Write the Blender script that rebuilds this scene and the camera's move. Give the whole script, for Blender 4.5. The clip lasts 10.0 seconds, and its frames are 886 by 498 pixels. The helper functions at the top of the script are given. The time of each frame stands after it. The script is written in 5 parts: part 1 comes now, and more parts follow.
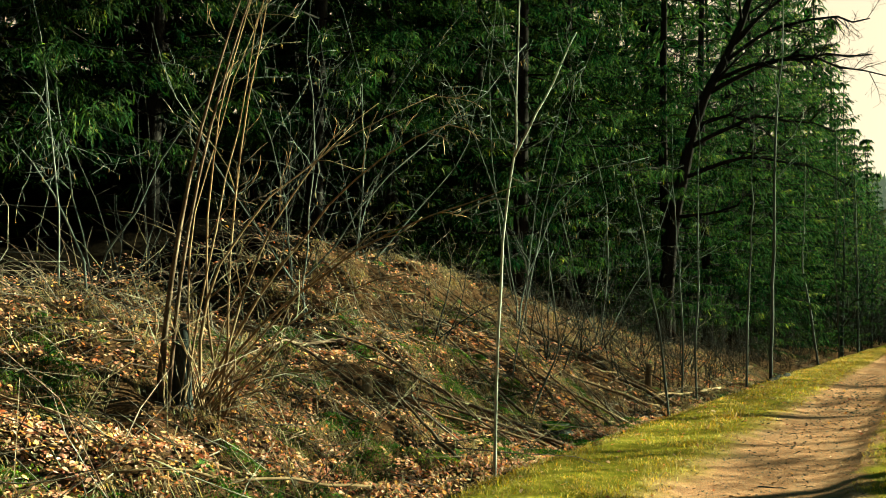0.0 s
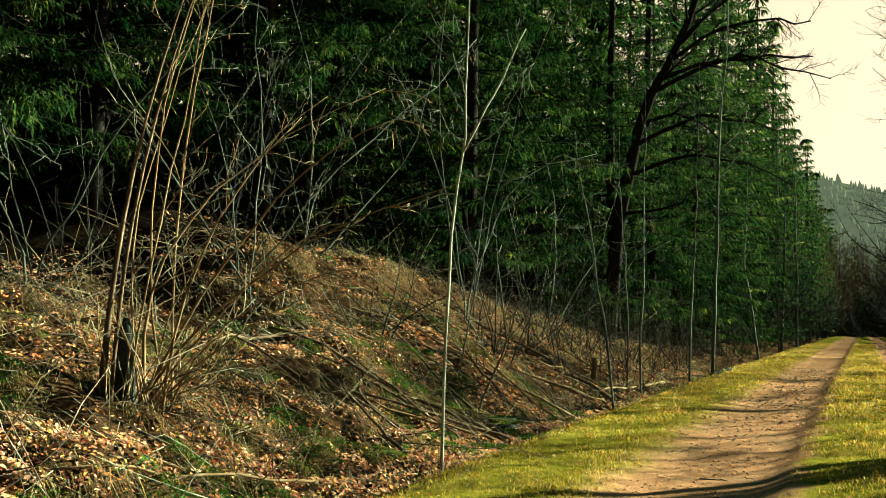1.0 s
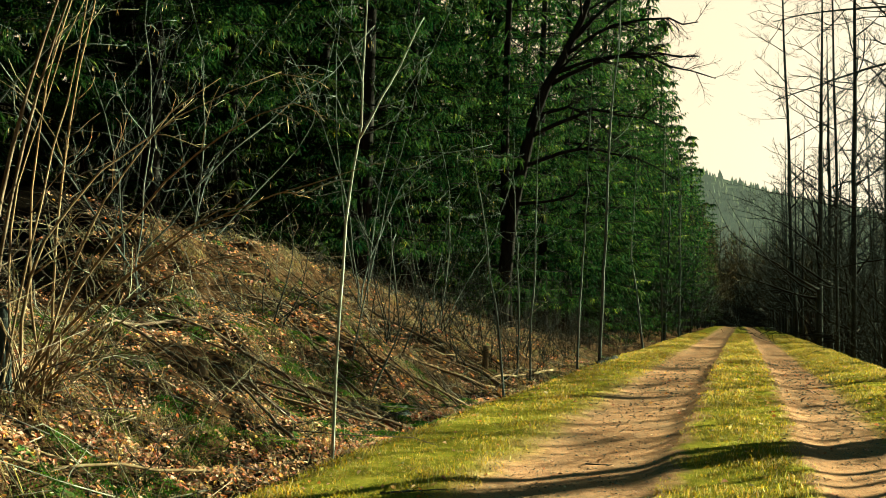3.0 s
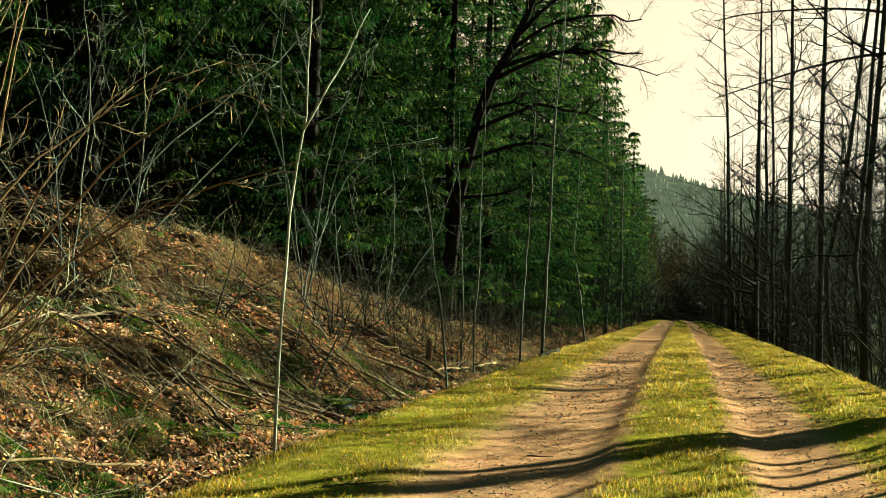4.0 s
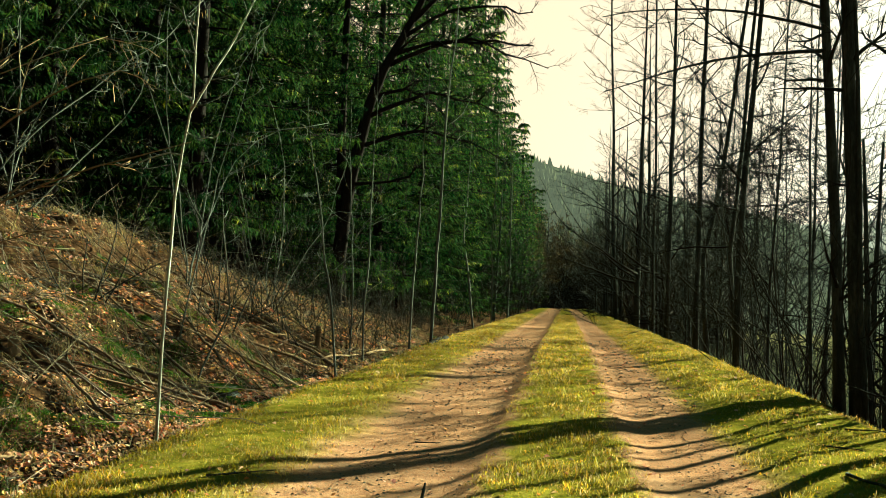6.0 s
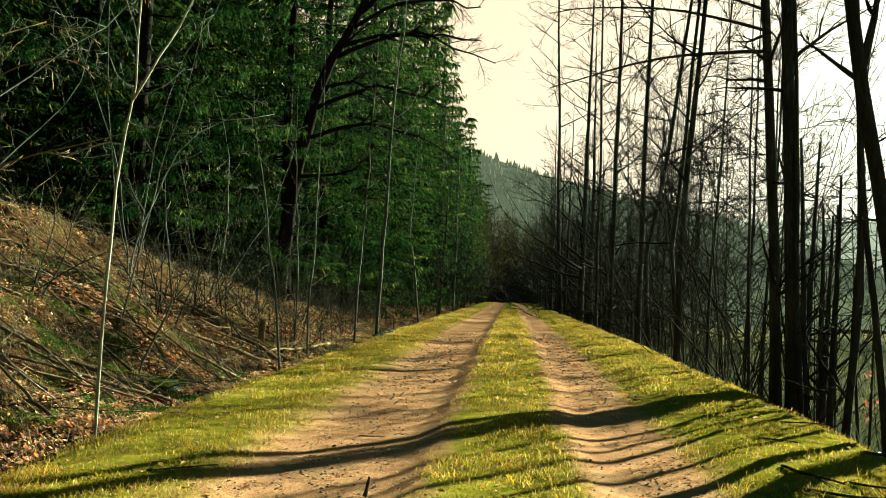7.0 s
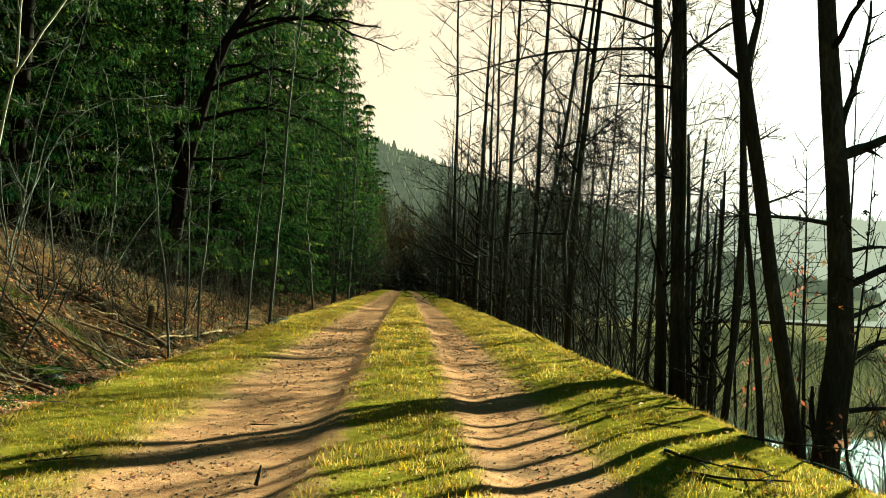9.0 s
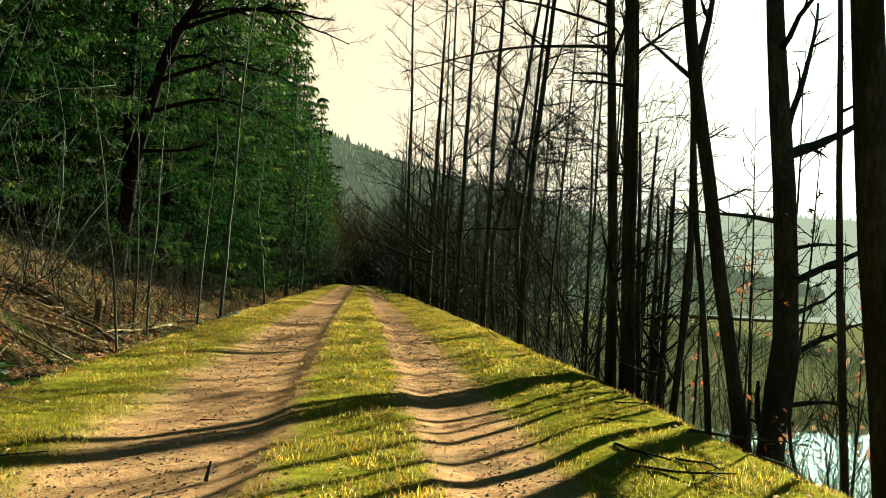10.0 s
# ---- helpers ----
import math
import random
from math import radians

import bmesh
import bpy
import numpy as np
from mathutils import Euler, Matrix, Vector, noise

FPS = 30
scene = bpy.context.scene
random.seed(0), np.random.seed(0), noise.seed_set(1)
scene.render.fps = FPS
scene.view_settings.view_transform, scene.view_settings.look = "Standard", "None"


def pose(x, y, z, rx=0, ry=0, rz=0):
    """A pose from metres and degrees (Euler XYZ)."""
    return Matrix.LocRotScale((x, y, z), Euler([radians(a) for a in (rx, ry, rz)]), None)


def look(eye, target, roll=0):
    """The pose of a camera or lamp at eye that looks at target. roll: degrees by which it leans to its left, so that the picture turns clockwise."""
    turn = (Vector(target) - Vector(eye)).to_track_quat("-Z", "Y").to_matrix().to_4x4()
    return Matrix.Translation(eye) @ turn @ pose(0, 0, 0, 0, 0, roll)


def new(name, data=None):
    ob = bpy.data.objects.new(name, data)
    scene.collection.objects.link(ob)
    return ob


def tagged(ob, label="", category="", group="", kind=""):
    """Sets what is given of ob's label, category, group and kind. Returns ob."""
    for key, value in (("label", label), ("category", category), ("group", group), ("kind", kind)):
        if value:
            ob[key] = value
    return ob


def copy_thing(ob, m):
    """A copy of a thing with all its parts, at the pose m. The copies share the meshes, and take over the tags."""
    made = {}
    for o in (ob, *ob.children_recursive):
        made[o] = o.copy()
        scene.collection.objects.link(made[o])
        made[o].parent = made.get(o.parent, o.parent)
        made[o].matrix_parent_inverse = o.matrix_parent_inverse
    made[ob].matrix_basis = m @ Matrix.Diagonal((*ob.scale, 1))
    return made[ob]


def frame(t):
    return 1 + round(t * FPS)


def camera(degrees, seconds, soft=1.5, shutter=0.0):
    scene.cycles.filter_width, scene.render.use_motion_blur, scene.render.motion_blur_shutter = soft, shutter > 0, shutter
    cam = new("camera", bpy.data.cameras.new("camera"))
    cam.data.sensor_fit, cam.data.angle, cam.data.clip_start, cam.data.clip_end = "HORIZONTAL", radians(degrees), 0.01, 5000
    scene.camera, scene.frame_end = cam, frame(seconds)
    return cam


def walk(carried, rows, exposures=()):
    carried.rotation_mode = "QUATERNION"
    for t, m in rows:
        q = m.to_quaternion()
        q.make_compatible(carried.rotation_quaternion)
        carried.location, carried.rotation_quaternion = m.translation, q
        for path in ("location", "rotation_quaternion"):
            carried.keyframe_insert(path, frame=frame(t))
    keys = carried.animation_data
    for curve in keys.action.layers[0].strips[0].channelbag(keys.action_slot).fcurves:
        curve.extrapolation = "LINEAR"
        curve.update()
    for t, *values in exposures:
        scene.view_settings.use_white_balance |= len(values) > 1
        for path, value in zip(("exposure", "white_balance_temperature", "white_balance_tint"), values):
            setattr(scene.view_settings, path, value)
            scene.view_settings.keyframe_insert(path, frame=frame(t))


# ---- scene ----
# ---- camera ----
cam = camera(51.20, 10.0, soft=1.0)
walk(cam, [
    (0.0, pose(0, 0, 1.25, 94.306, -0.542, 27.609)),
    (0.5, pose(0, 0, 1.25, 94.166, -0.616, 26.095)),
    (1.0, pose(0, 0, 1.25, 94.016, -0.682, 24.403)),
    (1.5, pose(0, 0, 1.25, 93.879, -0.861, 22.901)),
    (2.0, pose(0, 0, 1.25, 93.714, -0.965, 21.220)),
    (2.5, pose(0, 0, 1.25, 93.554, -1.058, 19.534)),
    (4.0, pose(0, 0, 1.25, 93.012, -1.473, 14.370)),
    (4.5, pose(0, 0, 1.25, 92.856, -1.572, 12.637)),
    (5.0, pose(0, 0, 1.25, 92.696, -1.721, 10.804)),
    (5.5, pose(0, 0, 1.25, 92.563, -1.783, 9.234)),
    (7.0, pose(0, 0, 1.25, 92.161, -2.242, 4.205)),
    (7.5, pose(0, 0, 1.25, 92.043, -2.339, 2.720)),
    (8.0, pose(0, 0, 1.25, 91.920, -2.499, 0.911)),
    (8.5, pose(0, 0, 1.25, 91.808, -2.690, -0.632)),
    (9.0, pose(0, 0, 1.25, 91.700, -2.854, -2.246)),
    (9.5, pose(0, 0, 1.25, 91.620, -3.031, -3.622)),
    (10.0, pose(0, 0, 1.25, 91.532, -3.147, -5.147)),
], exposures=[(0.0, 4.25, 4250, -34.0), (10.0, 4.25, 4250, -34.0)])

# ---- world and sun ----
SUN_AZ, SUN_EL = 38.0, 15.0
world = bpy.data.worlds.new("sky")
scene.world = world
world.use_nodes = True
wn = world.node_tree
sky = wn.nodes.new("ShaderNodeTexSky")
sky.sky_type = "NISHITA"
sky.sun_disc = False
sky.sun_elevation, sky.sun_rotation = radians(SUN_EL), radians(SUN_AZ)
sky.dust_density, sky.air_density, sky.ozone_density = 4.5, 0.25, 0.0
wn.nodes["Background"].inputs[1].default_value = 0.052
# the clear sky seen through a creamy haze that thins out overhead into blue-green
haze = wn.nodes.new("ShaderNodeMix")
haze.data_type = "RGBA"
haze.inputs[0].default_value = 0.98
height = wn.nodes.new("ShaderNodeSeparateXYZ")
wn.links.new(wn.nodes.new("ShaderNodeTexCoord").outputs["Generated"], height.inputs[0])
aloft = wn.nodes.new("ShaderNodeMapRange")
aloft.interpolation_type = "SMOOTHSTEP"
aloft.inputs[1].default_value, aloft.inputs[2].default_value = 0.29, 0.52
wn.links.new(height.outputs[2], aloft.inputs[0])
veil = wn.nodes.new("ShaderNodeMix")
veil.data_type = "RGBA"
veil.inputs[6].default_value, veil.inputs[7].default_value = (1.60, 0.80, 0.41, 1), (0.07, 0.32, 0.30, 1)
wn.links.new(aloft.outputs[0], veil.inputs[0])
wn.links.new(veil.outputs[2], haze.inputs[7])
wn.links.new(sky.outputs[0], haze.inputs[6])
wn.links.new(haze.outputs[2], wn.nodes["Background"].inputs[0])

sun_data = bpy.data.lights.new("sun", "SUN")
sun_data.energy, sun_data.angle, sun_data.color = 4.6, radians(0.6), (1.0, 0.80, 0.47)
sun = new("sun", sun_data)
sa, se = radians(SUN_AZ), radians(SUN_EL)
SUN_WAY = Vector((math.sin(sa) * math.cos(se), math.cos(sa) * math.cos(se), math.sin(se)))
sun.matrix_world = look(SUN_WAY * 100, (0, 0, 0))


# ---- materials ----
def ramp_node(nt, cols):
    r = nt.nodes.new("ShaderNodeValToRGB")
    el = r.color_ramp.elements
    while len(el) < len(cols):
        el.new(0.5)
    for i, c in enumerate(cols):
        el[i].position = 0.28 + 0.44 * i / (len(cols) - 1)
        el[i].color = (*c, 1)
    return r


def mixed(nt, fac, a, b, kind="MIX"):
    m = nt.nodes.new("ShaderNodeMix")
    m.data_type, m.blend_type = "RGBA", kind
    for k, v in ((0, fac), (6, a), (7, b)):
        if isinstance(v, (int, float)):
            m.inputs[k].default_value = v
        elif isinstance(v, tuple):
            m.inputs[k].default_value = (*v, 1)
        else:
            nt.links.new(v, m.inputs[k])
    return m.outputs[2]


def noise_node(nt, vec, scale, detail=4, rough=0.6, distort=0.0):
    n = nt.nodes.new("ShaderNodeTexNoise")
    n.inputs["Scale"].default_value, n.inputs["Detail"].default_value = scale, detail
    n.inputs["Roughness"].default_value, n.inputs["Distortion"].default_value = rough, distort
    if vec is not None:
        nt.links.new(vec, n.inputs["Vector"])
    return n.outputs[0]


def calc(nt, op, a, b=0.0, c=0.0):
    m = nt.nodes.new("ShaderNodeMath")
    m.operation = op
    for k, v in enumerate((a, b, c)):
        if isinstance(v, (int, float)):
            m.inputs[k].default_value = v
        else:
            nt.links.new(v, m.inputs[k])
    return m.outputs[0]


def step_up(nt, v, lo, hi):
    m = nt.nodes.new("ShaderNodeMapRange")
    m.interpolation_type = "SMOOTHSTEP"
    nt.links.new(v, m.inputs[0])
    m.inputs[1].default_value, m.inputs[2].default_value = lo, hi
    return m.outputs[0]


def nmat(name, cols, scale, rough=0.85, bump=0.3, bscale=0.0, trans=0.0, vary="", stretch=(1, 1, 1), spec=0.0, spread=0.5, dist=0.02):
    """A surface of several colours mixed by coarse and fine noise, with relief; trans lets light through thin leaves."""
    m = bpy.data.materials.new(name)
    m.use_nodes = True
    nt = m.node_tree
    bsdf = nt.nodes["Principled BSDF"]
    tc = nt.nodes.new("ShaderNodeTexCoord")
    mp = nt.nodes.new("ShaderNodeMapping")
    mp.inputs["Scale"].default_value = stretch
    nt.links.new(tc.outputs["Object"], mp.inputs[0])
    coarse = noise_node(nt, mp.outputs[0], scale)
    fine = noise_node(nt, mp.outputs[0], scale * 7)
    rp = ramp_node(nt, cols)
    nt.links.new(calc(nt, "MULTIPLY_ADD", fine, 0.45, calc(nt, "MULTIPLY", coarse, 0.55)), rp.inputs[0])
    colour = rp.outputs[0]
    if vary:
        if vary == "island":
            rnd = nt.nodes.new("ShaderNodeNewGeometry").outputs["Random Per Island"]
        else:
            rnd = nt.nodes.new("ShaderNodeObjectInfo").outputs["Random"]
        hs = nt.nodes.new("ShaderNodeHueSaturation")
        nt.links.new(colour, hs.inputs["Color"])
        nt.links.new(calc(nt, "MULTIPLY_ADD", rnd, spread * 2, 1 - spread), hs.inputs["Value"])
        flip = calc(nt, "FRACT", calc(nt, "MULTIPLY", rnd, 7.31))
        nt.links.new(calc(nt, "MULTIPLY_ADD", flip, 0.05, 0.475), hs.inputs["Hue"])
        nt.links.new(calc(nt, "MULTIPLY_ADD", calc(nt, "FRACT", calc(nt, "MULTIPLY", rnd, 23.7)), 0.4, 0.75), hs.inputs["Saturation"])
        colour = hs.outputs[0]
    nt.links.new(colour, bsdf.inputs["Base Color"])
    bsdf.inputs["Roughness"].default_value = rough
    bsdf.inputs["Specular IOR Level"].default_value = spec
    if bump:
        bp = nt.nodes.new("ShaderNodeBump")
        bp.inputs["Strength"].default_value, bp.inputs["Distance"].default_value = bump, dist
        nt.links.new(noise_node(nt, mp.outputs[0], bscale or scale * 5, 6), bp.inputs["Height"])
        nt.links.new(bp.outputs[0], bsdf.inputs["Normal"])
    if trans:
        tl = nt.nodes.new("ShaderNodeBsdfTranslucent")
        nt.links.new(colour, tl.inputs[0])
        ms = nt.nodes.new("ShaderNodeMixShader")
        ms.inputs[0].default_value = trans
        nt.links.new(bsdf.outputs[0], ms.inputs[1])
        nt.links.new(tl.outputs[0], ms.inputs[2])
        nt.links.new(ms.outputs[0], nt.nodes["Material Output"].inputs[0])
    return m


def ground_material():
    """Gravel in the wheel tracks, turf on the verges, litter and moss on the bank, needles darkened as shade in the
    wood, meadow beyond the water.
    """
    m = bpy.data.materials.new("ground")
    m.use_nodes = True
    nt = m.node_tree
    bsdf = nt.nodes["Principled BSDF"]
    pos = nt.nodes.new("ShaderNodeNewGeometry").outputs["Position"]
    sep = nt.nodes.new("ShaderNodeSeparateXYZ")
    nt.links.new(pos, sep.inputs[0])
    wob = noise_node(nt, pos, 1.6, 5, 0.65)
    x = calc(nt, "ADD", sep.outputs[0], calc(nt, "MULTIPLY_ADD", wob, 0.7, -0.35))
    fine = noise_node(nt, pos, 60, 5, 0.7)
    mid = noise_node(nt, pos, 7, 5)
    big = noise_node(nt, pos, 0.9, 4)
    grit = ramp_node(nt, [(0.053, 0.0205, 0.009), (0.176, 0.076, 0.034), (0.29, 0.14, 0.066)])
    nt.links.new(calc(nt, "MULTIPLY_ADD", fine, 0.6, calc(nt, "MULTIPLY", mid, 0.4)), grit.inputs[0])
    speck = noise_node(nt, pos, 150, 2, 0.8)
    grit_col = mixed(nt, step_up(nt, speck, 0.56, 0.66), grit.outputs[0], (0.0112, 0.00823, 0.00598))
    grit_col = mixed(nt, step_up(nt, speck, 0.43, 0.36), grit_col, (0.135, 0.101, 0.0711))
    worn = mixed(nt, calc(nt, "MULTIPLY", step_up(nt, big, 0.45, 0.7), 0.6), grit_col, (0.0935, 0.0531, 0.0292))
    turf = ramp_node(nt, [(0.02, 0.023, 0.002), (0.085, 0.063, 0.004), (0.16, 0.103, 0.017)])
    nt.links.new(calc(nt, "MULTIPLY_ADD", fine, 0.5, calc(nt, "MULTIPLY", mid, 0.5)), turf.inputs[0])
    litter = ramp_node(nt, [(0.0035, 0.0019, 0.001), (0.025, 0.012, 0.0052), (0.08, 0.039, 0.017)])
    nt.links.new(calc(nt, "MULTIPLY_ADD", noise_node(nt, pos, 22, 5, 0.7), 0.6, calc(nt, "MULTIPLY", mid, 0.4)), litter.inputs[0])
    mossy = mixed(nt, step_up(nt, noise_node(nt, pos, 1.3, 6, 0.7), 0.58, 0.66), litter.outputs[0], (0.0236, 0.0337, 0.00609))
    # needle floor near black: the wood's shade is put into its colour
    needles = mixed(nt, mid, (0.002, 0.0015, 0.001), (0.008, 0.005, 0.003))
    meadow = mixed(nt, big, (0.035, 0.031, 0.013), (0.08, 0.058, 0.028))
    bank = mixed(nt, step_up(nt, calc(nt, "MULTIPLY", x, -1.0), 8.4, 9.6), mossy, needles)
    left = calc(nt, "MULTIPLY", x, -1.0)
    left_rut = calc(nt, "MULTIPLY", step_up(nt, left, 0.36, 0.56), calc(nt, "SUBTRACT", 1.0, step_up(nt, left, 1.55, 2.1)))
    right_rut = calc(nt, "MULTIPLY", step_up(nt, x, 0.36, 0.56), calc(nt, "SUBTRACT", 1.0, step_up(nt, x, 1.25, 1.7)))
    track = calc(nt, "ADD", left_rut, right_rut)
    way = mixed(nt, track, turf.outputs[0], worn)
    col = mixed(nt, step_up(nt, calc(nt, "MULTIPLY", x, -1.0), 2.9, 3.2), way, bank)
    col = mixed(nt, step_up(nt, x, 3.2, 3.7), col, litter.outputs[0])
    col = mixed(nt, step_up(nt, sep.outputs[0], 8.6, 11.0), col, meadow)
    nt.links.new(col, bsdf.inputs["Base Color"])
    bsdf.inputs["Roughness"].default_value = 0.95
    bsdf.inputs["Specular IOR Level"].default_value = 0.0
    bp = nt.nodes.new("ShaderNodeBump")
    bp.inputs["Strength"].default_value, bp.inputs["Distance"].default_value = 0.7, 0.03
    nt.links.new(calc(nt, "MULTIPLY_ADD", fine, 0.5, mid), bp.inputs["Height"])
    nt.links.new(bp.outputs[0], bsdf.inputs["Normal"])
    return m


MAT_GROUND = ground_material()
MAT_GRASS = nmat("grass_blades", [(0.0142, 0.0221, 0.00184), (0.17, 0.0994, 0.00276), (0.416, 0.202, 0.00644)], 1.6, 0.6, 0, trans=0.5, vary="island", spread=0.4)
MAT_STRAW = nmat("dry_grass", [(0.0598, 0.0351, 0.0119), (0.136, 0.0837, 0.0299), (0.192, 0.131, 0.0518)], 2.0, 0.8, 0, trans=0.3, vary="island", spread=0.4)
MAT_LEAF = nmat("dead_leaves", [(0.0418, 0.0138, 0.00551), (0.279, 0.112, 0.0446), (0.418, 0.216, 0.102)], 3.0, 0.7, 0, trans=0.2, vary="island", spread=0.4)
MAT_BEECH = nmat("withered_leaves", [(0.036, 0.0126, 0.006), (0.09, 0.036, 0.0168)], 4.0, 0.7, 0, trans=0.5, vary="island", spread=0.4)
MAT_MOSS = nmat("moss", [(0.00675, 0.0179, 0.00175), (0.0338, 0.0523, 0.00325), (0.169, 0.165, 0.01)], 1.1, 0.95, 0, trans=0.3, vary="island", spread=0.35)
# needle greens, with shaded gaps and sunlit clumps put into the ramp's ends
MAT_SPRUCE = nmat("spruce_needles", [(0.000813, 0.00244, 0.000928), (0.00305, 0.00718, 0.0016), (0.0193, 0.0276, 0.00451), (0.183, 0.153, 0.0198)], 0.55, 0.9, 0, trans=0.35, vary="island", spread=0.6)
MAT_BARK = nmat("alder_bark", [(0.00864, 0.00835, 0.0072), (0.0237, 0.022, 0.018), (0.0647, 0.0612, 0.0514)], 5.0, 0.95, 0.9, 24, stretch=(1, 1, 0.25), dist=0.03)
MAT_TWIG = nmat("dark_twigs", [(0.00763, 0.00657, 0.00518), (0.0219, 0.0186, 0.0138)], 3.0, 0.85, 0, vary="island", spread=0.4)
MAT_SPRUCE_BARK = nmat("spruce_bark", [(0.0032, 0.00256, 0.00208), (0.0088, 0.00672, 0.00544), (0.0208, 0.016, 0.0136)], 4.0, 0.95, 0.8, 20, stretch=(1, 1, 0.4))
MAT_HAZEL = nmat("hazel_bark", [(0.0333, 0.0211, 0.0105), (0.0949, 0.0632, 0.0319), (0.167, 0.129, 0.0762)], 2.0, 0.6, 0.3, 30, stretch=(1, 1, 0.3), vary="island", spread=0.5)
MAT_PALE = nmat("pale_bark", [(0.0239, 0.0214, 0.0171), (0.053, 0.0479, 0.0384), (0.106, 0.0954, 0.0787)], 3.0, 0.65, 0.3, 30, stretch=(1, 1, 0.5))
MAT_DEADWOOD = nmat("dead_wood", [(0.0191, 0.0123, 0.00821), (0.0575, 0.0383, 0.0233), (0.15, 0.11, 0.0684)], 2.5, 0.9, 0.5, 30, vary="island", spread=0.7)
MAT_CUT = nmat("fresh_cut_wood", [(0.147, 0.097, 0.05), (0.2, 0.147, 0.0882)], 9.0, 0.7, 0.3)
MAT_RUSSET = nmat("russet_twigs", [(0.0247, 0.0158, 0.0066), (0.0561, 0.037, 0.0158)], 0.6, 0.9, 0, vary="island", spread=0.3)
MAT_WAND = nmat("grey_wands", [(0.00553, 0.00497, 0.0042), (0.0331, 0.0298, 0.0243)], 2.0, 0.75, 0, vary="island", spread=0.8)
MAT_LIGHT = nmat("light_bark", [(0.088, 0.074, 0.054), (0.21, 0.18, 0.135), (0.35, 0.305, 0.23)], 3.0, 0.65, 0.3, 30, stretch=(1, 1, 0.5))
MAT_REED = nmat("dry_reeds", [(0.0269, 0.0242, 0.0134), (0.0538, 0.0504, 0.0269)], 1.0, 0.9, 0, trans=0.2, vary="island", spread=0.4)
MAT_STONE = nmat("gravel_stones", [(0.0252, 0.0189, 0.0139), (0.058, 0.0454, 0.0328), (0.106, 0.0882, 0.068)], 8.0, 0.9, 0.4, 40, vary="island", spread=0.5)


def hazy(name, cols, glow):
    """A distant wooded slope; the lit air in front of it is put in as a glow of the material."""
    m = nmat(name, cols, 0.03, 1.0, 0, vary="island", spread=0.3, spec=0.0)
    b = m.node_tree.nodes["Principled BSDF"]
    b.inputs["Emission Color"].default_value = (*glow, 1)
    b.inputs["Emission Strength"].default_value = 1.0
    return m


# the last colour is the painted haze, glowing from the slopes themselves
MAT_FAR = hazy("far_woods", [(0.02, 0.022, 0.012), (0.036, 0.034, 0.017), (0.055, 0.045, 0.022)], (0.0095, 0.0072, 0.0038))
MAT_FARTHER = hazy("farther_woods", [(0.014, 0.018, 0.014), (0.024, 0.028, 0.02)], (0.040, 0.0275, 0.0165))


def water_material():
    m = bpy.data.materials.new("water")
    m.use_nodes = True
    nt = m.node_tree
    b = nt.nodes["Principled BSDF"]
    b.inputs["Base Color"].default_value = (0.03, 0.04, 0.035, 1)
    b.inputs["Roughness"].default_value = 0.08
    b.inputs["IOR"].default_value = 1.33
    tc = nt.nodes.new("ShaderNodeTexCoord")
    bp = nt.nodes.new("ShaderNodeBump")
    bp.inputs["Strength"].default_value, bp.inputs["Distance"].default_value = 1.0, 0.22
    nt.links.new(noise_node(nt, tc.outputs["Object"], 3.4, 5), bp.inputs["Height"])
    nt.links.new(bp.outputs[0], b.inputs["Normal"])
    return m


MAT_WATER = water_material()


